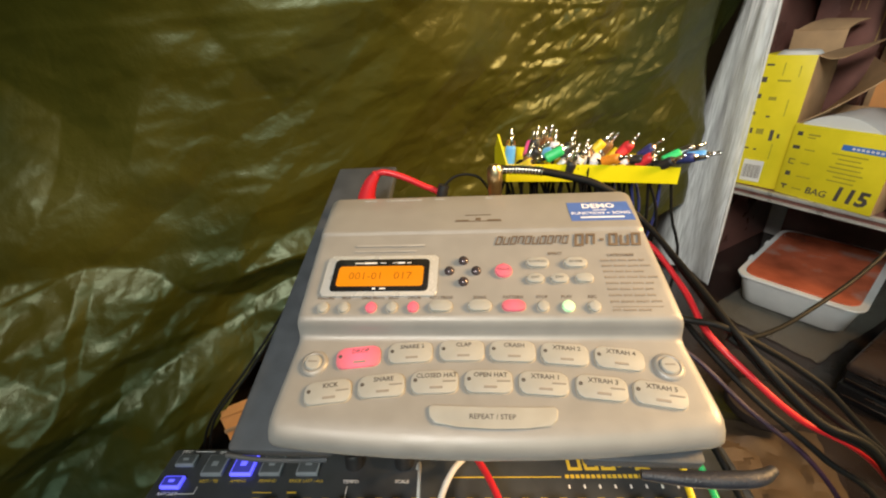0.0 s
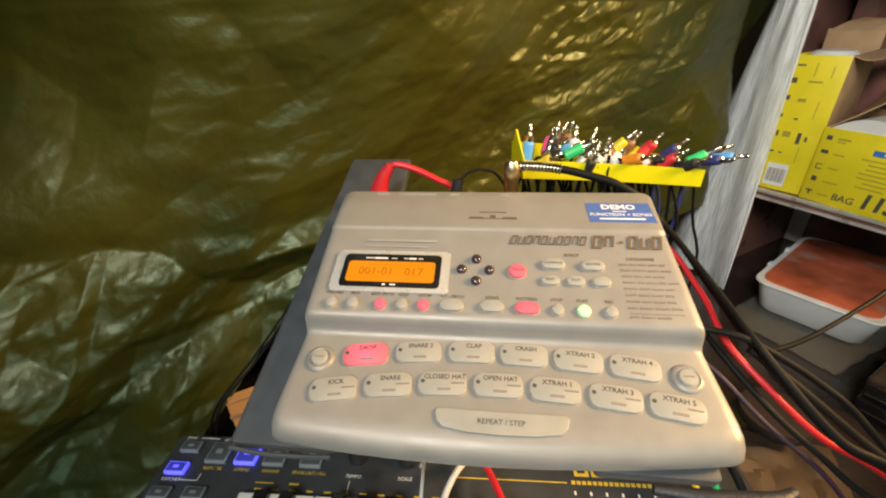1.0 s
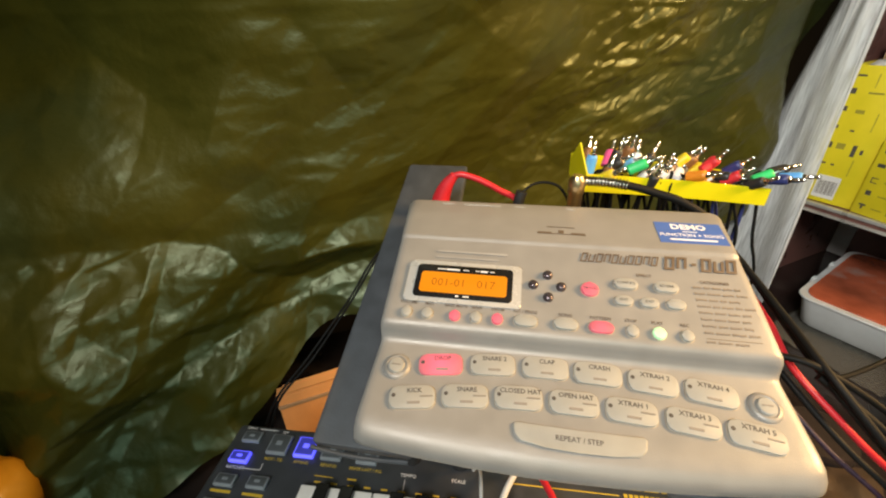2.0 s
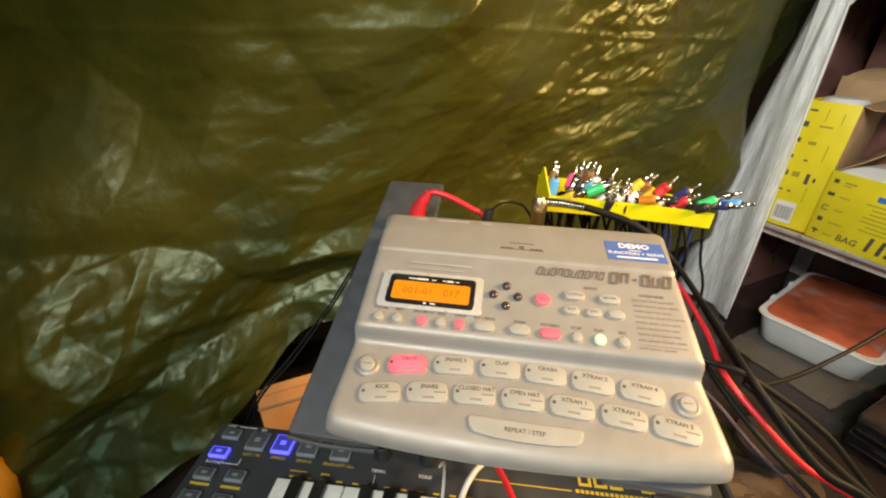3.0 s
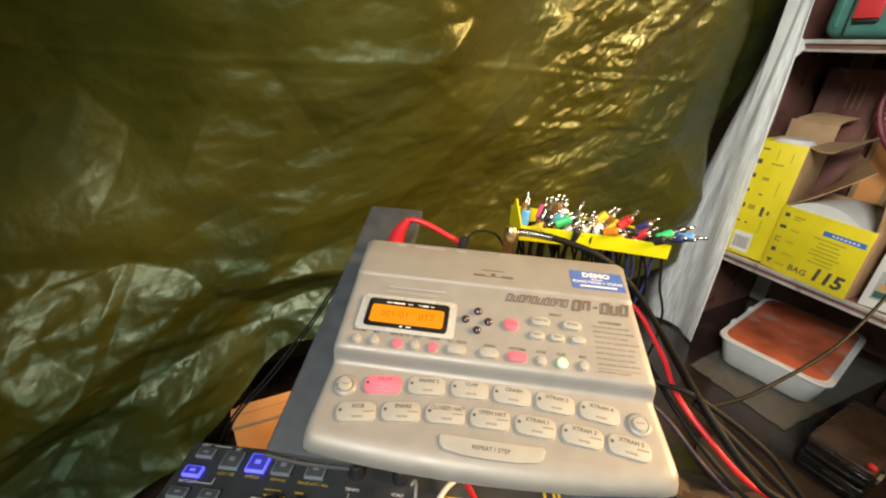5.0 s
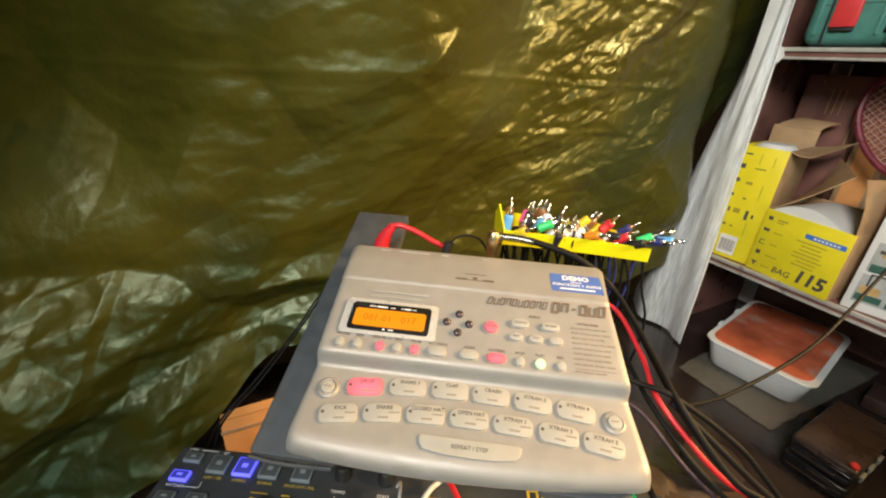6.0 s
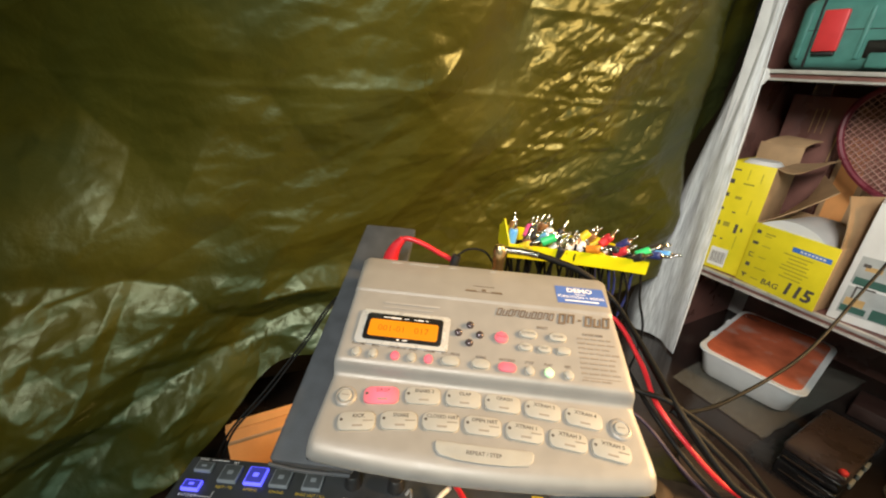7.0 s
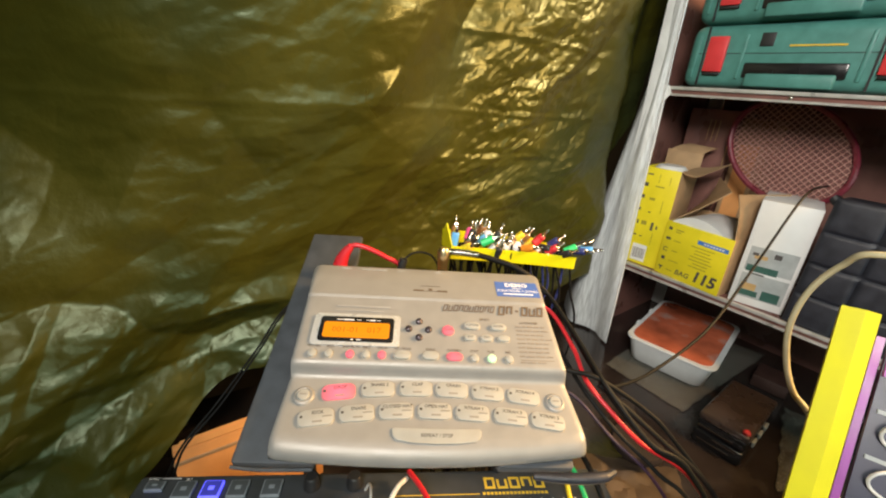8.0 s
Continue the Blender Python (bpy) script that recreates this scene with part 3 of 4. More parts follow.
def stamps(name, rows, mat, parent, label="", m=Matrix()):
    """Flat print, each patch a part of its own."""
    for x, y, w, h in rows:
        part(name, bars([(0, 0, w, h)]), mat, parent, label, m=m @ pose(x, y, 0))

stamps("rear_print", ((-0.088, 0, 0.010, 0.0007), (-0.06, 0, 0.03, 0.0007), (-0.03, 0, 0.008, 0.0007), (0.01, 0, 0.006, 0.0007)), BEZEL_SILVER, drum, m=on_strip(0, 0.1465, -0.0002))

# ---- cables at the back of the drum machine ----
plug = thing("jack_plug", pose(0.111, 0.160, 0.043), "brass angled jack plug with spring sleeve and black cable", "jack plug")
part("barrel", lathe([(0.0050, -0.02), (0.0060, -0.018), (0.0060, 0.018), (0.0068, 0.019), (0.0068, 0.030), (0.0045, 0.034)], 20), BRASS, plug)
spring = bmesh.new()
for k in range(13):
    u = k / 12
    lathe([(0.0036, -0.0009), (0.0046, 0), (0.0036, 0.0009)], 14, spring, Matrix.Translation((0.007 + 0.032 * u, 0.003 * u, 0.0295 - 0.003 * u * u)) @ pose(0, 0, 0, 0, 90 + 6 * u, 0))
part("spring_sleeve", spring, CHROME, plug, "ribbed metal spring sleeve")
part("cable", tube([(0.004, 0.001, 0.0295), (0.02, 0.002, 0.0290), (0.040, 0.003, 0.0265), (0.062, 0.003, 0.0215), (0.086, 0.0, 0.0145), (0.11, 0.0, -0.004), (0.125, 0.006, -0.05)], 0.0034, 10), BLACK_CABLE, plug)

red_plug = thing("red_plug", Matrix(), "red rubber plug and red cable at the drum machine's back", "plug")
part("boot", tube([(-0.006, 0.159, 0.035), (-0.004, 0.160, 0.050), (0.001, 0.160, 0.062), (0.008, 0.160, 0.0715)], lambda u: 0.0100 - 0.0062 * u, 12), RED_CABLE, red_plug)
part("cable", tube([(0.007, 0.160, 0.071), (0.015, 0.160, 0.0725), (0.030, 0.160, 0.0685), (0.048, 0.161, 0.0595), (0.064, 0.164, 0.049), (0.076, 0.17, 0.02)], 0.0028, 10), RED_CABLE, red_plug)
power = thing("power_plug", Matrix(), "small black power plug with a thin looping cable", "plug")
part("plug_body", tube([(0.064, 0.158, 0.035), (0.065, 0.159, 0.052), (0.067, 0.160, 0.060)], 0.0048, 10), BLACK, power)
part("cable", tube([(0.067, 0.160, 0.059), (0.076, 0.163, 0.066), (0.088, 0.165, 0.0675), (0.100, 0.165, 0.062), (0.110, 0.167, 0.04), (0.11, 0.17, 0.0)], 0.0011, 8), BLACK_CABLE, power)


def cable(points, radius, mat, label, name="cable"):
    return solid(name, tube(points, radius * 0.84, 10, 12), mat, Matrix(), label, "cable", "loose cables", smooth=60)


cable([(0.205, 0.175, 0.045), (0.246, 0.195, 0.013), (0.270, 0.124, -0.010), (0.283, 0.066, -0.024), (0.320, 0.032, -0.060), (0.365, 0.027, -0.088), (0.44, 0.03, -0.2), (0.50, 0.02, -0.352)], 0.0032, BLACK_CABLE, "thick black cable drooping beside the drum machine")
cable([(0.22, 0.19, 0.0), (0.249, 0.174, -0.003), (0.268, 0.129, -0.024), (0.273, 0.090, -0.037), (0.293, 0.063, -0.053), (0.324, 0.046, -0.077), (0.381, 0.037, -0.112), (0.46, 0.02, -0.22), (0.53, 0.0, -0.354)], 0.0029, RED_CABLE, "red cable drooping beside the drum machine")
cable([(0.21, 0.18, -0.02), (0.240, 0.165, -0.02), (0.258, 0.125, -0.035), (0.270, 0.085, -0.045), (0.296, 0.052, -0.066), (0.335, 0.03, -0.095), (0.39, 0.02, -0.15), (0.47, -0.01, -0.354)], 0.0027, BLACK_CABLE, "black cable tangled with the red one")
cable([(0.232, 0.092, -0.022), (0.254, 0.084, -0.022), (0.278, 0.074, -0.022), (0.328, 0.069, -0.051), (0.362, 0.060, -0.079), (0.44, 0.05, -0.17), (0.55, 0.06, -0.354)], 0.0030, BLACK_CABLE, "black cable crossing behind the bundle")
cable([(0.22, 0.11, -0.06), (0.262, 0.095, -0.06), (0.30, 0.06, -0.085), (0.35, 0.035, -0.125), (0.43, 0.02, -0.25), (0.49, 0.0, -0.356)], 0.0022, material("purple_cable", (0.022, 0.008, 0.026), 0.5), "thin dark purple cable in the bundle")
cable([(0.295, 0.085, -0.035), (0.305, 0.092, -0.045), (0.375, 0.144, -0.062), (0.481, 0.214, -0.038), (0.575, 0.29, 0.02), (0.655, 0.345, 0.115), (0.74, 0.42, 0.13), (0.84, 0.50, 0.125)], 0.0023, BLACK_CABLE, "thin black cable hanging in front of the shelf")
cable([(0.63, 0.06, 0.12), (0.561, 0.123, 0.117), (0.557, 0.151, 0.093), (0.552, 0.170, 0.051), (0.552, 0.175, 0.001), (0.561, 0.170, -0.045), (0.562, 0.145, -0.077), (0.572, 0.115, -0.10), (0.60, 0.06, -0.2), (0.62, 0.02, -0.355)], 0.0043, BEIGE_CABLE, "beige cable in a wide loop")
cable([(0.23, 0.20, 0.02), (0.255, 0.185, 0.005), (0.275, 0.118, -0.020), (0.290, 0.062, -0.036), (0.326, 0.036, -0.068), (0.372, 0.03, -0.098), (0.45, 0.04, -0.21), (0.52, 0.04, -0.355)], 0.0030, BLACK_CABLE, "black cable lying along the bundle")
cable([(0.28, 0.075, -0.03), (0.305, 0.062, -0.045), (0.345, 0.050, -0.075), (0.40, 0.045, -0.12), (0.48, 0.06, -0.22), (0.58, 0.08, -0.355)], 0.0036, BLACK_CABLE, "thick black cable leaving the bundle")
for dx in (0.0, 0.0035):
    cable([(-0.04 + dx, 0.215, 0.0), (-0.079 + dx, 0.175, -0.026), (-0.101 + dx, 0.140, -0.062), (-0.127 + dx * 1.5, 0.091, -0.099), (-0.148 + dx, 0.055, -0.125), (-0.175 + dx * 2, 0.05, -0.18), (-0.24, 0.06, -0.30), (-0.27, 0.05, -0.356)], 0.0015, BLACK_CABLE, "thin black cable hanging beside the stand")

# ---- patch cable holder ----
holder = thing("cable_holder", Matrix(), "yellow plastic strip holder full of patch cables", "cable holder")
HA, HB = Vector((0.122, 0.187, 0.069)), Vector((0.286, 0.224, 0.051))
ALONG = (HB - HA).normalized()
BACK = Vector((-ALONG.y, ALONG.x, 0)).normalized()


def strip(a, b, low, thick, off):
    bm = bmesh.new()
    n = 12
    rows = []
    for i in range(n + 1):
        u = i / n
        p = a.lerp(b, u) + BACK * (off + 0.0035 * math.sin(math.pi * u))
        rows.append([bm.verts.new(q) for q in (p, p + BACK * thick, p + BACK * thick - Vector((0, 0, low)), p - Vector((0, 0, low)) - ALONG * 0.0 + BACK * 0.001)])
    for r, q in zip(rows, rows[1:]):
        for k in range(4):
            bm.faces.new((r[k], r[(k + 1) % 4], q[(k + 1) % 4], q[k]))
    bm.faces.new(rows[0])
    bm.faces.new(rows[-1][::-1])
    return bm


part("front_strip", strip(HA, HB, 0.0165, 0.0016, 0.0), YELLOW, holder, smooth=30)
part("back_strip", strip(HA + BACK * 0.052 + Vector((0, 0, 0.004)), HB + BACK * 0.045, 0.0165, 0.0016, 0.0), YELLOW, holder, smooth=30)
end = bmesh.new()
q = [HA - ALONG * 0.001, HA + BACK * 0.014 - ALONG * 0.006 + Vector((0, 0, 0.024)), HA + BACK * 0.020 - ALONG * 0.004 + Vector((0, 0, 0.022)), HA + BACK * 0.053]
lo = [p - Vector((0, 0, 0.0165 if k in (0, 3) else 0.04)) for k, p in enumerate(q)]
vs = [[end.verts.new(p + d) for p in q + lo[::-1]] for d in (Vector(), ALONG * 0.0014)]
end.faces.new(vs[0])
end.faces.new(vs[1][::-1])
for k in range(8):
    end.faces.new((vs[0][k], vs[1][k], vs[1][(k + 1) % 8], vs[0][(k + 1) % 8]))
part("end_piece", end, YELLOW, holder)
for u in (0.25, 0.75):
    p = HA.lerp(HB, u) + BACK * 0.0515
    part("stand_rod", tube([p - Vector((0, 0, 0.012)), p + Vector((0, 0.004, -0.12)), p + Vector((0, 0.01, -0.25)), (p.x, p.y + 0.012, TABLE_Z + 0.001)], 0.005, 8), BLACK, holder, "black upright rod")

COLOURS = {"blue": (0.10, 0.35, 0.75), "pink": (0.75, 0.10, 0.30), "green": (0.03, 0.50, 0.16), "white": (0.72, 0.72, 0.76), "yellow": (0.75, 0.55, 0.02), "orange": (0.75, 0.25, 0.02),
           "red": (0.60, 0.03, 0.04), "navy": (0.03, 0.04, 0.16), "black": (0.02, 0.02, 0.022), "brown": (0.22, 0.10, 0.03)}
boots = {}
for cname, c in COLOURS.items():
    mat = material(cname + "_boot", c, 0.4, 0, 0.08)
    boots[cname] = (mesh_of("boot", lathe([(0.0030, 0), (0.0048, 0.001), (0.0048, 0.014), (0.0042, 0.0165), (0.0034, 0.017)], 14), mat, 50), mat)
tip_mesh = mesh_of("metal_tip", lathe([(0.0028, 0.0165), (0.0028, 0.019), (0.0018, 0.0195), (0.0018, 0.0245), (0.0013, 0.0250), (0.0020, 0.0268), (0.0014, 0.0285), (0.0003, 0.0298)], 12), CHROME, 50)
ORDER = ("blue", "blue", "brown", "yellow", "black", "pink", "blue", "brown", "green", "yellow", "brown", "white", "white", "black", "white", "white", "black", "brown", "white", "black", "yellow", "orange", "yellow",
         "black", "white", "red", "brown", "red", "black", "navy", "red", "navy", "brown", "navy", "black", "green", "navy", "black", "blue")
ORDER = ORDER[:4] + ("brown", "black") + ORDER[4:12] + ("white", "brown", "black", "white") + ORDER[12:22] + ("black", "brown", "yellow") + ORDER[22:]
rnd = random.Random(7)
for k, cname in enumerate(ORDER):
    u = 0.03 + 0.95 * k / (len(ORDER) - 1) + rnd.uniform(-0.012, 0.012)
    depth = rnd.uniform(0.006, 0.042)
    p = HA.lerp(HB, min(u, 0.99)) + BACK * depth + Vector((0, 0, rnd.uniform(-0.013, 0.003)))
    lean = 30 + 32 * u + rnd.uniform(-30, 34)
    turn = rnd.uniform(-75, 75)
    if cname == "green":
        p, lean, turn = HA.lerp(HB, u) + BACK * 0.007 + Vector((0, 0, 0.004)), 62, -8
    if k >= len(ORDER) - 3:
        p, lean = p + ALONG * 0.012 + Vector((0, 0, 0.010)), 74
    mesh, mat = boots[cname]
    lead = thing("patch_cable", Matrix.Translation(p) @ pose(0, 0, 0, 0, 0, 12 + turn) @ pose(0, 0, 0, 0, lean, 0), cname + " patch cable with a shiny metal plug tip", "patch cable", "patch cables in the holder")
    part("boot", mesh, None, lead)
    part("metal_tip", tip_mesh, None, lead, "shiny metal tip")
    down = lead.matrix_basis.inverted()
    hang = [p, p - (lead.matrix_basis.to_3x3() @ Vector((0, 0, 0.012))), Vector((p.x + 0.012 * rnd.uniform(-1, 1), p.y + 0.005, p.z - 0.06)), Vector((p.x + rnd.uniform(-0.02, 0.02), p.y + 0.01, p.z - 0.15)), Vector((p.x + rnd.uniform(-0.03, 0.03), p.y + 0.02, TABLE_Z + 0.004))]
    part("lead", tube([down @ h for h in hang], 0.0015, 6, 5), mat if cname == "navy" else BLACK_CABLE, lead, "thin hanging lead")

# ---- small keyboard in front ----
KB = pose(-0.181, 0.038, -0.148, 0, 0, 4.8)
kb = thing("keyboard", KB, "black mini keyboard controller with blue lit buttons", "keyboard")
part("case", box(0, 0.488, -0.152, 0, -0.045, 0, 0.004, 3), KEYBOARD, kb)
part("key_bed", box(0.084, 0.482, -0.148, -0.0535, -0.002, 0.0006, 0.0003), BLACK_GLOSS, kb)
white_key = mesh_of("white_key", box(-0.0098, 0.0098, -0.092, 0, 0.0, 0.0062, 0.0008), WHITE_KEY)
black_key = mesh_of("black_key", box(-0.0055, 0.0055, -0.056, 0, 0.0, 0.0115, 0.0012), BLACK_GLOSS)
for k in range(19):
    part("white_key", white_key, None, kb, m=pose(0.0965 + 0.0205 * k, -0.0545, 0.0005))
    if k % 7 not in (2, 6) and k < 18:
        part("black_key", black_key, None, kb, m=pose(0.1068 + 0.0205 * k, -0.0543, 0.0008))


def key_button(w, h, x, y, mat, lit=False, label=""):
    b = part("button", box(-w / 2, w / 2, -h / 2, h / 2, -0.001, 0.003, 0.001), BLUE_LIT if lit else KEYRIM, kb, label or "dark grey button with a pale rim", m=pose(x, y, 0.0005))
    part("button_face", box(-w / 2 + 0.0014, w / 2 - 0.0014, -h / 2 + 0.0014, h / 2 - 0.0014, 0.003, 0.0036, 0.0003), mat, b)
    part("symbol", bars([(0, 0, w * 0.28, h * 0.22)]), BLUE_LIT if lit else KEYRIM, b, m=pose(0, 0, 0.0036))


LIT_FACE = material("blue_lit_face", (0.04, 0.04, 0.16), 0.4, emit=(0.05, 0.06, 0.8), power=0.35)
key_button(0.0175, 0.0105, 0.0200, -0.0145, KEYBTN)
key_button(0.0175, 0.0105, 0.0190, -0.0345, LIT_FACE, True, "blue lit button")
key_button(0.0175, 0.0105, 0.0185, -0.0560, KEYBTN)
key_button(0.0175, 0.0105, 0.0470, -0.0550, KEYBTN)
key_button(0.0175, 0.0105, 0.0185, -0.0770, KEYBTN)
key_button(0.0175, 0.0105, 0.0470, -0.0770, KEYBTN)
key_button(0.0190, 0.0190, 0.0490, -0.0190, KEYBTN)
key_button(0.0190, 0.0190, 0.0750, -0.0190, LIT_FACE, True, "blue lit square button")
key_button(0.0190, 0.0190, 0.1005, -0.0190, KEYBTN)
key_button(0.0190, 0.0190, 0.1330, -0.0190, KEYBTN)
for x, name in ((0.172, "TEMPO"), (0.215, "SCALE")):
    part("dial", lathe([(0.0085, 0), (0.0085, 0.002), (0.0070, 0.013), (0.0060, 0.014), (0, 0.014)], 20), BLACK, kb, "black round dial", m=pose(x, -0.016, 0.0002))
    part("lettering", text_mesh(name, 0.0042, WHITE_INK), None, kb, m=pose(x, -0.0335, 0.00015))
for word, x, y, mat in (("SYNC", 0.014, -0.0045, WHITE_INK), ("SET", 0.048, -0.0055, WHITE_INK), ("RATCHET", 0.019, -0.0435, WHITE_INK), ("REST / TIE", 0.049, -0.0325, YELLOW_INK), ("APPEND", 0.075, -0.0325, YELLOW_INK),
                        ("REWIND", 0.1005, -0.0325, YELLOW_INK), ("ERASE LAST / ALL", 0.134, -0.0325, YELLOW_INK)):
    part("lettering", text_mesh(word, 0.0038, mat), None, kb, m=pose(x, y, 0.00015))
stamps("scale_print", ([(0.0965 + 0.0145 * k, -0.0478, 0.0055, 0.0014) for k in range(24)] + [(0.1, -0.0425, 0.016, 0.0007), (0.125, -0.0425, 0.008, 0.0014), (0.0185, -0.0645, 0.018, 0.0022), (0.047, -0.0645, 0.018, 0.0022), (0.30, -0.03, 0.09, 0.0008)]), YELLOW_INK, kb, m=pose(0, 0, 0.0001))
stamps("line_print", ([(0.031, -0.0045, 0.018, 0.0005), (0.034, -0.0435, 0.016, 0.0005), (0.042, -0.0405, 0.0005, 0.006), (0.17, -0.0425, 0.0005, 0.010)] + [(0.35 + 0.012 * k, -0.038, 0.0014, 0.003) for k in range(9)]), WHITE_INK, kb, m=pose(0, 0, 0.0001))
mark("maker_mark", ("m", "tm", "m", "bm", "m"), 0.0136, 0.0115, 0.0135, 0.0026, 0.0, YELLOW_INK, kb, pose(0.385, -0.0175, 0.0001))
stamps("model_print", ([(0.35 + 0.0042 * k, -0.0295, 0.0030, 0.0030) for k in range(17)]), YELLOW_INK, kb, m=pose(0, 0, 0.0001))
solid("keyboard_riser", box(0.03, 0.46, -0.14, -0.012, TABLE_Z + 0.148 + 0.0005, -0.0455, 0.004), BLACK, KB, "black box that carries the keyboard", "box")
for name, pts, r, mat, lab in (("cable", [(0.046, 0.036, -0.150), (0.052, 0.026, -0.128), (0.057, 0.002, -0.112), (0.060, -0.028, -0.120), (0.062, -0.06, -0.141)], 0.0016, WHITE_CABLE, "thin white cable on the keyboard"),
                               ("cable", [(0.088, 0.040, -0.135), (0.080, 0.022, -0.126), (0.073, 0.000, -0.126), (0.070, -0.03, -0.130), (0.068, -0.07, -0.140)], 0.0030, WHITE_CABLE, "white plug lead on the keyboard"),
                               ("cable", [(0.090, 0.045, -0.130), (0.103, 0.026, -0.128), (0.114, 0.004, -0.126), (0.128, -0.03, -0.128), (0.135, -0.07, -0.138)], 0.0032, RED_CABLE, "red cable on the keyboard"),
                               ("cable", [(0.255, 0.07, -0.12), (0.262, 0.045, -0.118), (0.268, 0.02, -0.126), (0.272, -0.02, -0.136)], 0.0030, boots["green"][1], "green patch cable over the keyboard"),
                               ("cable", [(0.243, 0.07, -0.12), (0.250, 0.045, -0.116), (0.252, 0.02, -0.126), (0.254, -0.02, -0.136)], 0.0030, boots["yellow"][1], "yellow patch cable over the keyboard"),
                               ("cable", [(0.270, 0.075, -0.11), (0.278, 0.045, -0.114), (0.284, 0.02, -0.124), (0.29, -0.02, -0.136)], 0.0034, BLACK_CABLE, "black patch cable over the keyboard")):
    cable(pts, r, mat, lab)

# ---- cardboard box under the stand ----
cb = thing("cardboard_box", pose(-0.209, 0.119, TABLE_Z, 0, 0, 35), "flat orange-brown cardboard box standing on its edge", "cardboard box")
part("body", box(0, 0.19, 0.0, 0.017, 0.0005, 0.148, 0.0015), CARD_WARM, cb)
flap = bmesh.new()
add_box(flap, -0.001, 0.191, -0.002, 0.0, 0.128, 0.1335, 0.0006)
# darker brown band a little below the top edge
part("front_band", flap, CARD, cb, "darker brown band along the edge")
fl = bmesh.new()
vs = [fl.verts.new(p) for p in ((0, 0.0, 0.1527), (0.19, 0.0, 0.1527), (0.19, 0.017, 0.1545), (0.010, 0.013, 0.1540), (0, 0.0, 0.1497), (0.19, 0.0, 0.1497), (0.19, 0.017, 0.1515), (0.010, 0.013, 0.1510))]
for f in ((0, 1, 2, 3), (7, 6, 5, 4), (0, 4, 5, 1), (1, 5, 6, 2), (2, 6, 7, 3), (3, 7, 4, 0)):
    fl.faces.new([vs[i] for i in f])
part("flap", fl, CARD_WARM, cb)

# ---- orange bag on the table ----
bag = bmesh.new()
bmesh.ops.create_icosphere(bag, subdivisions=4, radius=1)
for v in bag.verts:
    c = v.co.copy()
    k = 1 + 0.18 * noise.noise(c * 2.1) + 0.06 * noise.noise(c * 6)
    v.co = Vector((c.x * 0.060 * k, c.y * 0.05 * k, max(c.z * 0.085 * k, -0.055)))
solid("orange_bag", bag, ORANGE, pose(-0.520, -0.03, TABLE_Z + 0.056), "crumpled bright orange plastic bag on the table", "bag", smooth=60)

# ---- shelf rack ----
RACK = pose(0.590, 0.704, 0, 0, 0, -53.13)
rack = thing("shelf_rack", RACK, "grey metal shelf rack with dark brown panels", "shelf rack")
UP, LOW = 0.283, -0.132
for s0, d0 in ((-0.042, -0.004), (0.90, -0.004), (-0.042, 0.34), (0.90, 0.34)):
    bm = box(s0, s0 + 0.036, d0, d0 + 0.004, TABLE_Z + 0.0005, 0.60, 0.001)
    add_box(bm, s0, s0 + 0.004, d0 + 0.004, d0 + 0.036, TABLE_Z + 0.0005, 0.60, 0.001)
    part("post", bm, POST, rack, "white painted angle post")
for top in (UP, LOW):
    part("shelf_panel", box(-0.036, 0.93, 0.003, 0.34, top - 0.012, top, 0.001), BROWN_PANEL, rack)
    beam_part = part("shelf_beam", box(-0.004, 0.90, -0.005, 0.003, top - 0.006, top + 0.001, 0.001), STEEL, rack, "bare steel shelf beam")
    # web takes the dark brown colour to give the shade between the steel edges
    part("web", box(-0.004, 0.90, 0.0005, 0.003, top - 0.0135, top - 0.0065), BROWN_PANEL, beam_part, "beam web, coloured dark for the shade between the edges")
    part("lower_edge", box(-0.004, 0.90, -0.005, 0.003, top - 0.0185, top - 0.0140, 0.001), STEEL, beam_part)
part("corner_plate", slab([(-0.014, UP - 0.028), (0.006, UP - 0.028), (0.016, UP - 0.014), (0.006, UP + 0.003), (-0.014, UP + 0.003)], 0.0, 0.003), POST, rack, m=pose(0, -0.0045, 0, 90, 0, 0))
for s in (0.2275, 0.5):
    part("screw", lathe([(0.0032, 0), (0.0032, 0.001), (0.002, 0.0022), (0, 0.0024)], 14), CHROME, rack, m=pose(s, -0.0006, UP - 0.010, 90, 0, 0))
part("back_panel", box(-0.04, 0.94, 0.345, 0.352, TABLE_Z, 0.60), BROWN_PANEL, rack, "dark brown back panel")
part("side_panel", box(-0.050, -0.045, 0.03, 0.35, TABLE_Z, 0.60), BROWN_PANEL, rack)

# clear plastic film that hangs over the post
def film_sheet():
    bm = bmesh.new()
    n, rows, edge = 26, [], []
    for j in range(61):
        z = 0.60 + (TABLE_Z + 0.004 - 0.60) * j / 60
        f = min(max((0.36 - z) / 0.68, 0), 1)
        row = []
        for i in range(n + 1):
            u = i / n
            s = -0.050 - 0.115 * f + (0.052 + 0.140 * f) * u
            d = -0.010 - 0.012 * f * math.sin(u * 9 + z * 4) - 0.006 * noise.noise(Vector((u * 6, z * 5, 2))) - 0.012 * f + 0.05 * (1 - u) ** 3
            row.append(bm.verts.new((s, d, z)))
        rows.append(row)
        if j % 4 == 0:
            edge.append((s, d - 0.001, z))
    for a, b in zip(rows, rows[1:]):
        for i in range(n):
            bm.faces.new((a[i], a[i + 1], b[i + 1], b[i]))
    return bm, edge


drape = thing("plastic_film", RACK, "clear wrinkled plastic film draped over the rack post", "plastic film")
sheet_mesh, hem_line = film_sheet()
part("film_sheet", sheet_mesh, FILM, drape, smooth=180)
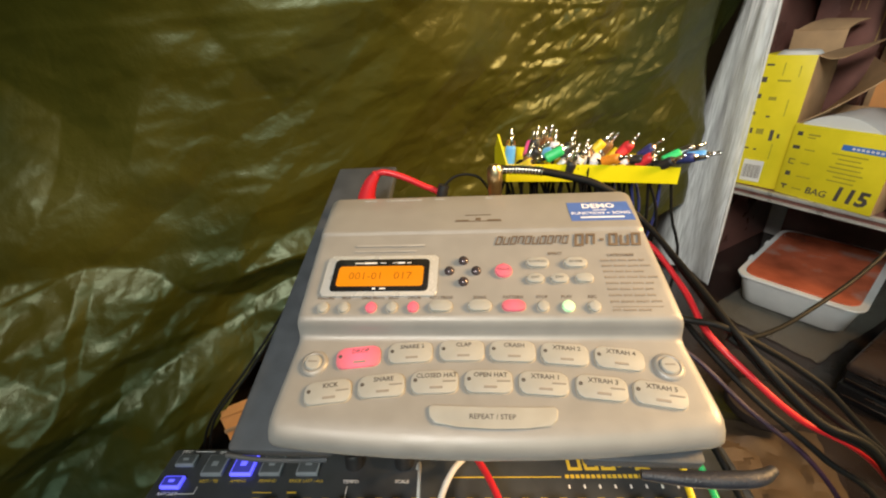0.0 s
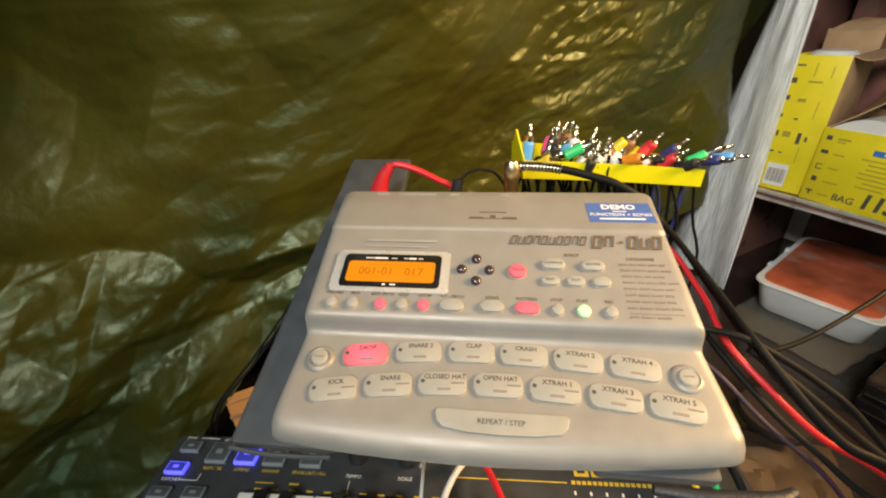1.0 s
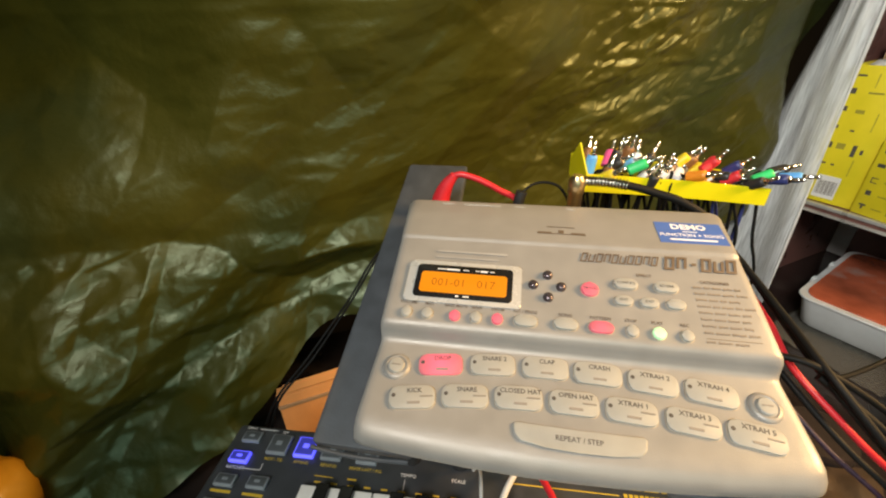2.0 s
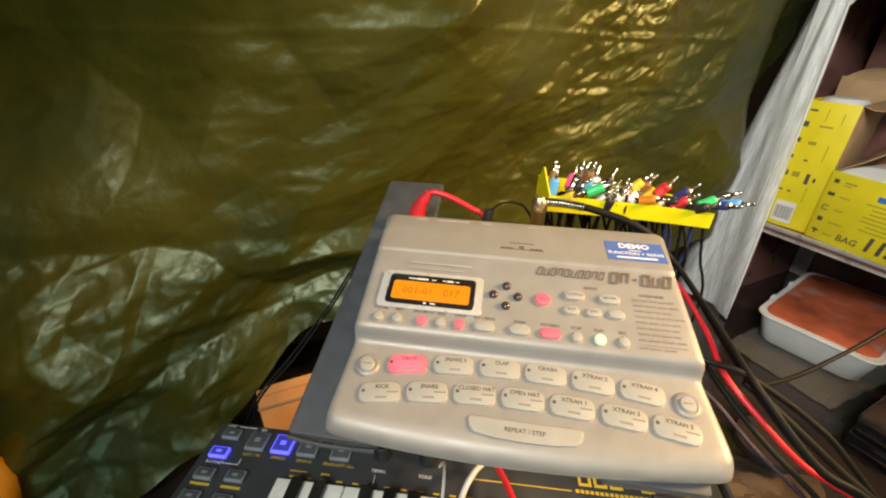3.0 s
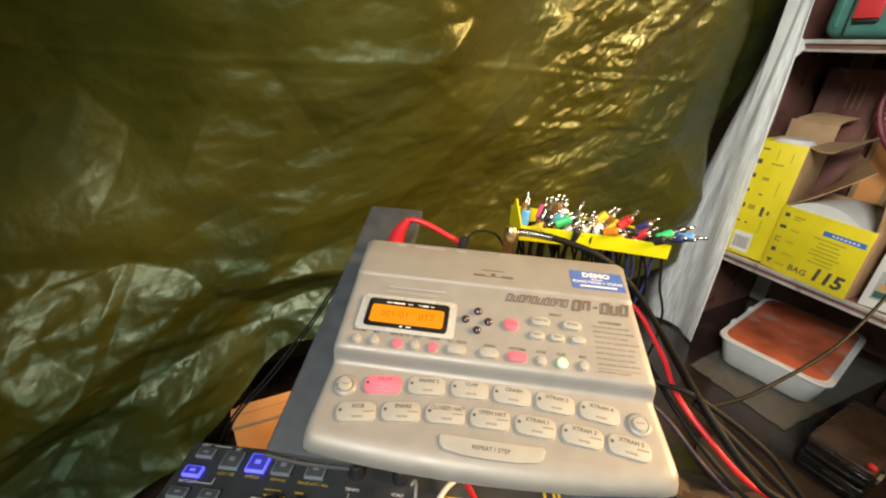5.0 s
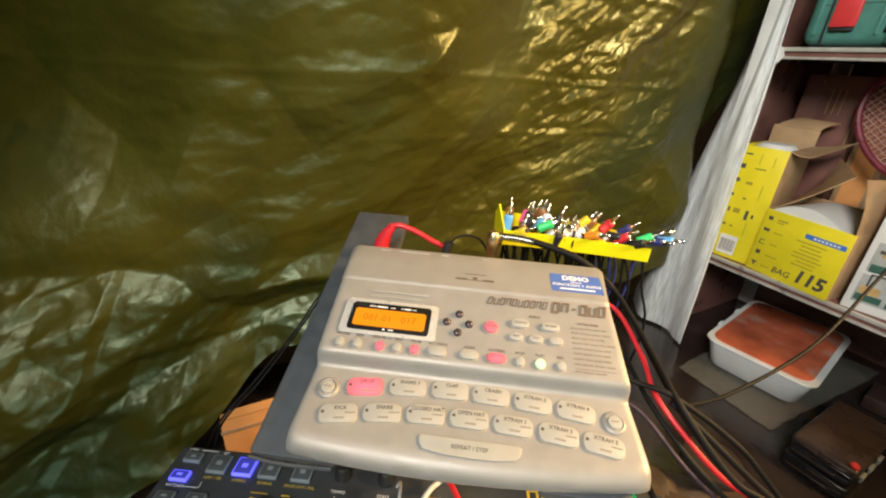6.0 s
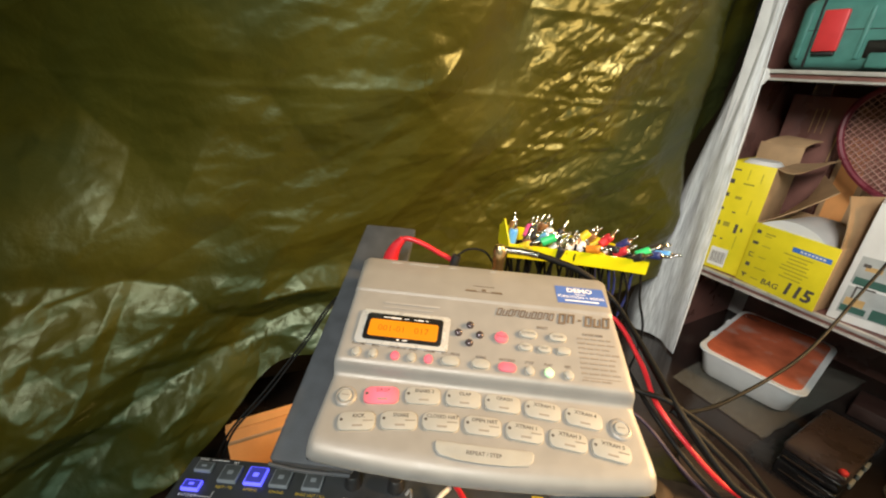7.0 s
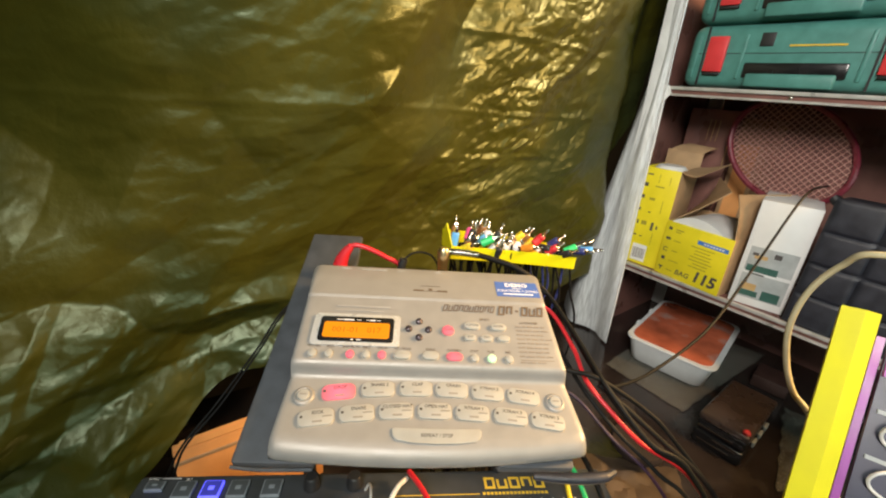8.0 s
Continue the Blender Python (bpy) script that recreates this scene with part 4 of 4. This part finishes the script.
part("folded_hem", tube(hem_line, lambda u: 0.0022 + 0.0010 * math.sin(17 * u), 8, 3), FILM, drape, "rolled milky edge of the film")

# green tool cases
def tool_case(z, label):
    c = thing("tool_case", RACK @ pose(0.022, 0.006, z), label, "tool case", "green tool cases on the shelf")
    w, h, d = 0.385, 0.116, 0.30
    part("shell", box(0, w, 0.0, d, 0.0005, h, 0.021, 4), GREEN_CASE, c)
    part("parting_line", box(0.016, w - 0.016, -0.0006, 0.004, h * 0.54, h * 0.54 + 0.0012), BLACK, c, "thin dark line between the shells")
    for s in (0.020, 0.104, 0.284, 0.362):
        part("rib", box(s - 0.003, s + 0.003, -0.003, 0.003, 0.018, h - 0.020, 0.0014), GREEN_CASE, c)
    for s in (0.040, 0.305):
        bm = box(s, s + 0.036, -0.0085, -0.0005, 0.029, 0.094, 0.003, 2)
        part("latch", bm, RED_LATCH, c, "bright red latch")
        part("latch_hinge", box(s + 0.002, s + 0.034, -0.007, -0.0005, 0.0235, 0.0285, 0.001), BLACK, c, "dark hinge under the latch")
        part("seam", box(s - 0.008, s - 0.005, -0.002, 0.002, 0.004, h - 0.004), BLACK, c)
    # no recess is cut; a proud black plate paints its shade
    part("recess_shade", box(0.112, 0.268, -0.0035, 0.004, 0.020, 0.047, 0.003), BLACK_GLOSS, c, "black plate for the shade in the handle recess")
    part("handle", box(0.122, 0.258, -0.012, -0.004, 0.004, 0.0275, 0.004, 3), GREEN_CASE, c)
    # black plate in place of a notch, for the dark inside it
    part("notch_shade", box(0.128, 0.150, -0.002, 0.001, 0.075, 0.098, 0.001), BLACK, c)
    part("yellow_line", box(0.175, 0.255, -0.0015, 0.001, 0.074, 0.077), YELLOW_INK, c, "thin yellow line")
    return c


tool_case(UP + 0.002, "dark green plastic tool case with red latches")
tool_case(UP + 0.120, "dark green plastic tool case stacked on another")


# yellow boxes, open at the top
def hinged(a, b, c2, d2, thick):
    """A bent card flap between four corners."""
    bm = bmesh.new()
    n = (Vector(b) - Vector(a)).cross(Vector(d2) - Vector(a)).normalized() * thick
    rows = []
    for i in range(5):
        u = i / 4
        l, r = Vector(a).lerp(Vector(d2), u), Vector(b).lerp(Vector(c2), u)
        sag = n * (2.2 * math.sin(math.pi * u))
        rows.append([bm.verts.new(p) for p in (l + sag, r + sag, r + sag + n, l + sag + n)])
    for p, q in zip(rows, rows[1:]):
        for k in range(4):
            bm.faces.new((p[k], p[(k + 1) % 4], q[(k + 1) % 4], q[k]))
    bm.faces.new(rows[0])
    bm.faces.new(rows[-1][::-1])
    return bm


def open_box(m, w, d, h, label):
    b = thing("bag_box", m, label, "box", "yellow boxes on the shelf")
    part("front", box(0, w, 0, 0.0018, 0, h, 0.0004), YELLOW_CARD, b, "bright yellow printed front")
    part("side", box(0, 0.0018, 0.0018, d, 0, h * 1.0, 0.0004), YELLOW_CARD, b)
    part("side", box(w - 0.0018, w, 0.0018, d, 0, h, 0.0004), CARD, b, "brown card side")
    part("back", box(0, w, d, d + 0.0018, 0, h * 1.15, 0.0004), CARD, b)
    part("bottom", box(0.0018, w - 0.0018, 0.0018, d, 0, 0.002), CARD, b)
    return b


FACE = pose(0, -0.0001, 0, 90, 0, 0)
tall = open_box(RACK @ pose(-0.006, 0.004, LOW + 0.0015, 0, 0, 7), 0.082, 0.13, 0.238, "tall yellow cardboard box with its brown flap open")
part("flap", hinged((0.082, 0.005, 0.238), (0.080, 0.12, 0.240), (0.150, 0.13, 0.262), (0.118, 0.0, 0.236), 0.0018), CARD, tall, "torn brown card flap")
part("flap", hinged((0.004, 0.13, 0.27), (0.08, 0.13, 0.27), (0.10, 0.165, 0.285), (0.035, 0.17, 0.288), 0.0018), CARD, tall, "bent brown card flap")
part("paper_roll", lathe([(0.036, 0.0), (0.036, 0.232), (0.028, 0.240), (0.0, 0.242)], 24), WHITE_CARD, tall, "white paper roll inside", m=pose(0.041, 0.06, 0.002))
stamps("print", ([(0.018, 0.222, 0.012, 0.003), (0.014, 0.197, 0.009, 0.009), (0.013, 0.168, 0.007, 0.008), (0.012, 0.137, 0.006, 0.006), (0.036, 0.133, 0.006, 0.003), (0.0155, 0.105, 0.004, 0.010), (0.050, 0.100, 0.006, 0.020), (0.061, 0.100, 0.004, 0.008), (0.016, 0.072, 0.007, 0.003), (0.03, 0.071, 0.005, 0.003)]), INK, tall, m=FACE)
stamps("faint_print", ([(0.04, 0.215, 0.0012, 0.022), (0.064, 0.212, 0.0012, 0.018), (0.045, 0.196, 0.02, 0.003), (0.035, 0.165, 0.012, 0.006), (0.060, 0.150, 0.0012, 0.03), (0.03, 0.105, 0.012, 0.010), (0.056, 0.07, 0.0012, 0.03)]), material("olive_print", (0.35, 0.30, 0.03), 0.6), tall, m=FACE)
code = part("label", box(0.018, 0.052, -0.0006, 0.0, 0.008, 0.050), WHITE_CARD, tall, "white bar code label", m=pose(0, 0, 0))
part("bar_code", bars([(0.021 + 0.0021 * k, 0.028, 0.0007 + 0.0004 * (k % 3), 0.026) for k in range(14)]), GREY_INK, code, m=pose(0, -0.0006, 0, 90, 0, 0))

bagbox = open_box(RACK @ pose(0.078, 0.006, LOW + 0.0015, 0, 0, -6), 0.147, 0.12, 0.128, "open yellow cardboard box of bags on the shelf")
part("flap", hinged((0.002, 0.004, 0.128), (0.002, 0.12, 0.135), (0.012, 0.15, 0.225), (0.085, 0.06, 0.212), 0.0018), CARD, bagbox, "brown inner flap standing up")
part("flap", hinged((0.145, 0.0, 0.122), (0.145, 0.12, 0.128), (0.165, 0.13, 0.222), (0.122, 0.005, 0.218), 0.0018), CARD, bagbox, "brown inner flap standing up")
dome_bm = bmesh.new()
n = 20
rings = []
for d in (0.004, 0.118):
    rings.append([dome_bm.verts.new((0.004 + 0.139 * i / n, d, 0.122 + 0.034 * math.sin(math.pi * i / n) ** 0.7 - 0.018 * i / n)) for i in range(n + 1)] + [dome_bm.verts.new((0.143, d, 0.01)), dome_bm.verts.new((0.004, d, 0.01))])
k = len(rings[0])
for i in range(k):
    dome_bm.faces.new((rings[0][i], rings[0][(i + 1) % k], rings[1][(i + 1) % k], rings[1][i]))
dome_bm.faces.new(rings[0][::-1])
dome_bm.faces.new(rings[1])
part("folded_paper", dome_bm, WHITE_CARD, bagbox, "white folded paper bags")
part("lettering", text_mesh("115", 0.034, INK, bold=0.0013, slant=0.12), None, bagbox, m=FACE @ pose(0.112, 0.022, 0.0003))
part("lettering", text_mesh("BAG", 0.0165, INK, bold=0.0002, slant=0.12), None, bagbox, m=FACE @ pose(0.064, 0.0165, 0.0003))
part("blue_band", box(0.078, 0.142, -0.0006, 0.0, 0.096, 0.105), BLUE_PRINT, bagbox, "blue printed band")
stamps("band_print", ([(0.0 + 0.0062 * i, 0, 0.0040, 0.0034) for i in range(7)]), WHITE_INK, bagbox, m=FACE @ pose(0.094, 0.1005, 0.0007))
stamps("print", ([(0.012, 0.112, 0.008, 0.007), (0.0125, 0.088, 0.011, 0.006), (0.0125, 0.066, 0.009, 0.0014), (0.0085, 0.062, 0.0014, 0.009), (0.0125, 0.058, 0.009, 0.0014), (0.0125, 0.040, 0.008, 0.008), (0.0125, 0.018, 0.010, 0.003), (0.0125, 0.014, 0.003, 0.006)]), INK, bagbox, m=FACE)
stamps("faint_print", ([(0.034, 0.112, 0.018, 0.003), (0.031, 0.107, 0.012, 0.002), (0.034, 0.086, 0.016, 0.002), (0.034, 0.062, 0.014, 0.002), (0.038, 0.038, 0.022, 0.002), (0.034, 0.015, 0.015, 0.002)] + [(0.092 + 0.002 * (i % 3), 0.088 - 0.0075 * i, 0.05 - 0.006 * (i * 3 % 4), 0.0022) for i in range(7)]), material("dark_yellow_print", (0.40, 0.33, 0.03), 0.6), bagbox, m=FACE)

# white box with pictures
wb = thing("white_box", RACK @ pose(0.241, 0.003, LOW + 0.0015, 0, 0, 12), "white cardboard box with printed product pictures", "box")
part("body", box(0, 0.094, 0, 0.15, 0, 0.218, 0.001), WHITE_CARD, wb)
GREY_P, GREEN_P, TAN_P = material("grey_print_area", (0.38, 0.40, 0.40), 0.45), material("green_print_area", (0.04, 0.11, 0.09), 0.45), material("tan_print_area", (0.50, 0.33, 0.14), 0.45)
stamps("picture", ([(0.048, 0.100, 0.078, 0.050), (0.048, 0.042, 0.078, 0.052)]), GREY_P, wb, "grey printed picture", m=FACE)
stamps("picture_detail", ([(0.038, 0.080, 0.052, 0.014), (0.028, 0.026, 0.034, 0.012), (0.066, 0.028, 0.03, 0.02)]), GREEN_P, wb, "dark green printed area", m=FACE @ pose(0, 0, 0.0003))
stamps("picture_detail", ([(0.030, 0.105, 0.022, 0.008), (0.026, 0.040, 0.026, 0.014)]), TAN_P, wb, "tan printed area", m=FACE @ pose(0, 0, 0.0003))
stamps("picture_detail", ([(0.056, 0.113, 0.012, 0.010), (0.020, 0.110, 0.010, 0.006), (0.020, 0.058, 0.003, 0.022), (0.032, 0.069, 0.026, 0.003)]), INK, wb, "dark printed shapes", m=FACE @ pose(0, 0, 0.0005))

# padded black case
def quilted(w, h, cols, rows_n):
    bm = bmesh.new()
    nx, nz = cols * 16, rows_n * 16
    grid = []
    for j in range(nz + 1):
        row = []
        for i in range(nx + 1):
            u, v = i / nx * cols, j / nz * rows_n
            puff = 0.0060 * (abs(math.sin(math.pi * u)) * abs(math.sin(math.pi * v))) ** 0.13
            row.append(bm.verts.new((w * i / nx, -puff, h * j / nz)))
        grid.append(row)
    for a, b in zip(grid, grid[1:]):
        for i in range(nx):
            bm.faces.new((a[i], a[i + 1], b[i + 1], b[i]))
    return bm


quilt = thing("padded_case", RACK @ pose(0.337, 0.004, LOW + 0.002, -1.0, 1.2, -1), "black quilted padded case leaning on the shelf", "padded case")
part("quilted_front", quilted(0.30, 0.246, 4, 4), QUILT, quilt, smooth=60)
part("body", box(0.0, 0.30, 0.0005, 0.07, 0.0, 0.246, 0.010, 3), QUILT, quilt)

# racket behind the boxes
rk = thing("racket", RACK @ pose(0.215, 0.155, 0.172, 78, 0, 0) @ pose(0, 0, 0, 0, 0, -36), "dark red racket with pale strings leaning behind the boxes", "racket")
ring = [(0.128 * math.cos(radians(a)), 0.092 * math.sin(radians(a)), 0) for a in range(0, 361, 15)]
part("frame", tube(ring, 0.006, 8, 4), RACKET, rk)
for k in range(-13, 14):
    x = k * 0.0093
    y = 0.092 * math.sqrt(max(0, 1 - (x / 0.128) ** 2))
    if y > 0.01:
        part("string", box(x - 0.0006, x + 0.0006, -y, y, -0.0006, 0.0006), STRING, rk)
for k in range(-9, 10):
    y = k * 0.0095
    x = 0.128 * math.sqrt(max(0, 1 - (y / 0.092) ** 2))
    if x > 0.01:
        part("string", box(-x, x, y - 0.0006, y + 0.0006, -0.0005, 0.0007), STRING, rk)
# added sheer sheet that puts the reddish haze behind the strings
part("haze_sheet", slab([(0.124 * math.cos(radians(a)), 0.088 * math.sin(radians(a))) for a in range(0, 360, 15)], -0.006, -0.005), film_material("sheer_red_haze", (0.34, 0.13, 0.12), 0.62), rk, "added sheer dark red sheet behind the strings, for a reddish haze")
part("handle", tube([(0.127, 0, 0), (0.20, 0.0, 0), (0.31, 0.0, 0)], 0.010, 10), BLACK, rk)
back = thing("brown_carton", RACK @ pose(-0.02, 0.20, LOW + 0.0015), "dark brown carton at the back of the shelf", "carton")
part("body", box(0, 0.112, 0, 0.135, 0, 0.375, 0.002), BROWN_PANEL, back)
stamps("stripe_print", ([(0.052 + 0.011 * k, 0.325, 0.0012, 0.05) for k in range(3)] + [(0.104, 0.300, 0.002, 0.11)]), TAN_P, back, "thin pale vertical stripes", m=FACE)
bk2 = thing("brown_carton", RACK @ pose(0.096, 0.215, LOW + 0.0015), "brown cardboard carton behind the racket", "carton")
part("body", box(0, 0.06, 0, 0.12, 0, 0.36, 0.002), CARD, bk2)
part("tape", box(0.01, 0.05, -0.0006, 0.0, 0.1, 0.3), CARD_WARM, bk2)

# ---- tub, bags and black box on the table ----
TUBM = pose(0.760, 0.634, TABLE_Z, 0, 0, 45.7) @ Matrix.Diagonal((1.05, 1.02, 1, 1))
tub = thing("food_tub", TUBM @ pose(0, 0, 0.0085), "white plastic tub with clear lid and orange contents", "plastic tub")


def tapered(w, d, w2, d2, z0, z1, r, thick):
    bm = bmesh.new()
    def ring(a, b, z):
        return [bm.verts.new((x, y, z)) for x, y in round_rect(a, b, r)]
    rs = [ring(w - 2 * thick, d - 2 * thick, z0), ring(w, d, z0 + 0.004), ring(w2, d2, z1 - 0.006), ring(w2 + 0.008, d2 + 0.008, z1 - 0.004), ring(w2 + 0.008, d2 + 0.008, z1), ring(w2 - 0.004, d2 - 0.004, z1)]
    for a, b in zip(rs, rs[1:]):
        for i in range(len(a)):
            bm.faces.new((a[i], a[(i + 1) % len(a)], b[(i + 1) % len(b)], b[i]))
    bm.faces.new(rs[0][::-1])
    bm.faces.new(rs[-1])
    return bm


part("tray", tapered(0.245, 0.160, 0.270, 0.182, 0.0, 0.066, 0.022, 0.004), TUB, tub)
part("lid_film", slab(round_rect(0.260, 0.172, 0.024), 0.0662, 0.0685, 0.0012), TUB_LID, tub, "orange contents under clear film")
part("rim", slab(round_rect(0.281, 0.193, 0.026), 0.0625, 0.0648, 0.0008), TUB, tub, "clear pale rim")
for sx, sy in ((-0.06, 0.0955), (0.03, 0.0955)):
    part("clip", box(sx, sx + 0.016, sy - 0.003, sy + 0.004, 0.058, 0.068, 0.0015), TUB, tub)


def crumpled(outline, z, amp, seed):
    xs, ys = [p[0] for p in outline], [p[1] for p in outline]
    bm = bmesh.new()
    n = 28
    a, b, c, d = [Vector(p) for p in outline]
    g = []
    for j in range(n + 1):
        row = []
        for i in range(n + 1):
            p = a.lerp(b, i / n).lerp(d.lerp(c, i / n), j / n)
            e = min(i, j, n - i, n - j) / 4
            h = noise.voronoi(Vector((p.x * 22, p.y * 22, seed)))[0]
            row.append(bm.verts.new((p.x + 0.006 * noise.noise(Vector((j * 0.4, i * 0.4, seed))), p.y + 0.006 * noise.noise(Vector((i * 0.4, j * 0.4, seed + 5))), z + min(e, 1) * amp * (h[1] - h[0]))))
        g.append(row)
    for p, q in zip(g, g[1:]):
        for i in range(n):
            bm.faces.new((p[i], p[i + 1], q[i + 1], q[i]))
    return bm


solid("plastic_bag", crumpled(((0.546, 0.573), (0.655, 0.420), (1.015, 0.658), (0.82, 0.80)), TABLE_Z + 0.002, 0.006, 3.0), BAG, Matrix(), "grey clear plastic bag lying flat under the tub", "plastic bag", smooth=60)
solid("plastic_bag", crumpled(((0.72, 0.24), (0.80, 0.195), (0.99, 0.37), (0.90, 0.45)), TABLE_Z + 0.004, 0.018, 6.0), BAG, Matrix(), "crumpled clear plastic bag beside the black box", "plastic bag", smooth=60)
blk = thing("black_box", pose(0.682, 0.283, TABLE_Z, 0, 0, 38), "stacked black plastic box with a small red button", "black box")
part("body", box(0.0, 0.172, 0.0, 0.084, 0.0005, 0.030, 0.005, 3), BLACK_GLOSS, blk)
part("tier", box(0.004, 0.170, 0.002, 0.082, 0.0305, 0.052, 0.004, 3), BLACK_GLOSS, blk)
part("lid", box(0.001, 0.172, 0.0, 0.084, 0.0525, 0.068, 0.006, 3), material("brown_black_lid", (0.05, 0.035, 0.03), 0.3, 0, 0.3, 20, 0.2, 120), blk, "dark brown lid")
for z, y0, y1 in ((0.012, 0.02, 0.075), (0.024, 0.012, 0.05), (0.041, 0.02, 0.078), (0.058, 0.012, 0.07)):
    part("strip", box(-0.0012, 0.0045, y0, y1, z, z + 0.0016), CHROME, blk, "bright metal strip")
part("red_button", lathe([(0.0062, 0), (0.0062, 0.004), (0.004, 0.0065), (0, 0.0068)], 16), RED_LATCH, blk, "small red button", m=pose(0.010, 0.009, 0.068))
for k in range(3):
    part("key", box(0.052 + 0.035 * k, 0.072 + 0.035 * k, -0.003, 0.002, 0.020, 0.030, 0.001), GREY_P, blk, "grey key")
solid("brown_block", box(0, 0.075, 0, 0.07, 0.0005, 0.03, 0.003), material("dark_brown_block", (0.05, 0.026, 0.022), 0.45, 0, 0.2, 40, 0.1, 300), pose(0.925, 0.478, TABLE_Z, 0, 0, 42), "small dark brown block on the table", "block")

# brown paper and dark odds on the table beside the keyboard
def paper(outline, lift, seed, mat, name, label, cat):
    return solid(name, crumpled(outline, TABLE_Z + lift, 0.022, seed), mat, Matrix(), label, cat, smooth=25)


paper(((0.33, 0.08), (0.52, 0.05), (0.56, 0.27), (0.38, 0.30)), 0.004, 11.0, material("dark_packing_paper", (0.075, 0.05, 0.03), 0.7, 0, 0.3, 20, 0.2, 150), "brown_paper", "crumpled brown packing paper on the table", "paper")
paper(((0.46, -0.08), (0.66, -0.05), (0.70, 0.13), (0.50, 0.09)), 0.003, 14.0, material("dark_brown_cloth", (0.055, 0.034, 0.030), 0.75, 0, 0.3, 25, 0.3, 300), "dark_cloth", "dark brown crumpled cloth on the table", "cloth")

foam = bmesh.new()
lathe([(0.040, 0.0), (0.044, 0.003), (0.045, 0.010), (0.043, 0.016), (0.036, 0.0175), (0.012, 0.0165), (0.004, 0.0163)], 36, foam)
for v in foam.verts:
    v.co *= 1 + 0.05 * noise.noise(v.co * 30)
solid("foam_disc", foam, material("dark_brown_foam", (0.022, 0.015, 0.013), 0.9, 0, 0.3, 60, 0.5, 500), pose(0.490, 0.288, TABLE_Z + 0.030), "dark brown round foam disc lying on the crumpled paper", "foam disc", smooth=50)

# ---- yellow bar and purple module ----
A, B = Vector((0.540, 0.095, 0.066)), Vector((0.482, 0.013, -0.112))
D = (B - A).normalized()
L = (A.z - TABLE_Z - 0.004) / -D.z
SIDE = Vector((0.80, -0.58, 0.05)).normalized()
SIDE = (SIDE - D * SIDE.dot(D)).normalized()
N = SIDE.cross(D)
if N.y > 0:
    N = -N


def beam(bm, origin, corners, l0, l1):
    rows = [[bm.verts.new(origin + D * l + SIDE * s + N * n) for s, n in corners] for l in (l0, l1)]
    k = len(corners)
    for i in range(k):
        bm.faces.new((rows[0][i], rows[0][(i + 1) % k], rows[1][(i + 1) % k], rows[1][i]))
    bm.faces.new(rows[0][::-1])
    bm.faces.new(rows[1])
    return bm


mod = thing("module_frame", Matrix(), "yellow edged leaning frame with purple rail and dark panel", "module frame")
part("yellow_bar", beam(bmesh.new(), A, ((-0.0175, 0.0), (0.0, 0.005), (0.0125, 0.001), (0.0125, -0.012), (-0.0165, -0.012)), 0.0, L), YELLOW, mod, "bright yellow folded edge bar", smooth=20)
part("purple_rail", beam(bmesh.new(), A, ((0.0160, -0.010), (0.0225, -0.009), (0.0225, -0.017), (0.0160, -0.017)), 0.02, L), PURPLE, mod, "purple plastic rail")
part("panel", beam(bmesh.new(), A, ((0.0255, -0.008), (0.26, -0.008), (0.26, -0.014), (0.0255, -0.014)), 0.02, L), NAVY, mod, "dark panel")
part("purple_plate", beam(bmesh.new(), A, ((0.0265, -0.0075), (0.070, -0.0075), (0.070, -0.0040), (0.0265, -0.0040)), 0.030, 0.058), PURPLE, mod, "bright purple end plate")
for k in range(4):
    part("white_line", beam(bmesh.new(), A, ((0.030, -0.0078), (0.25, -0.0078), (0.25, -0.0060), (0.030, -0.0060)), 0.045 + 0.045 * k, 0.049 + 0.045 * k), GREY_P, mod, "pale grey rail")
for k in range(3):
    c = A + D * (0.065 + 0.045 * k) + SIDE * 0.055 + N * 0.001
    part("wire_loop", tube([c + SIDE * 0.020 * math.cos(a) + D * 0.014 * math.sin(a) + N * 0.006 * math.sin(2 * a) for a in (0.6 * i for i in range(11))], 0.0016, 6, 5), WHITE_CABLE, mod, "thin white wire loop")
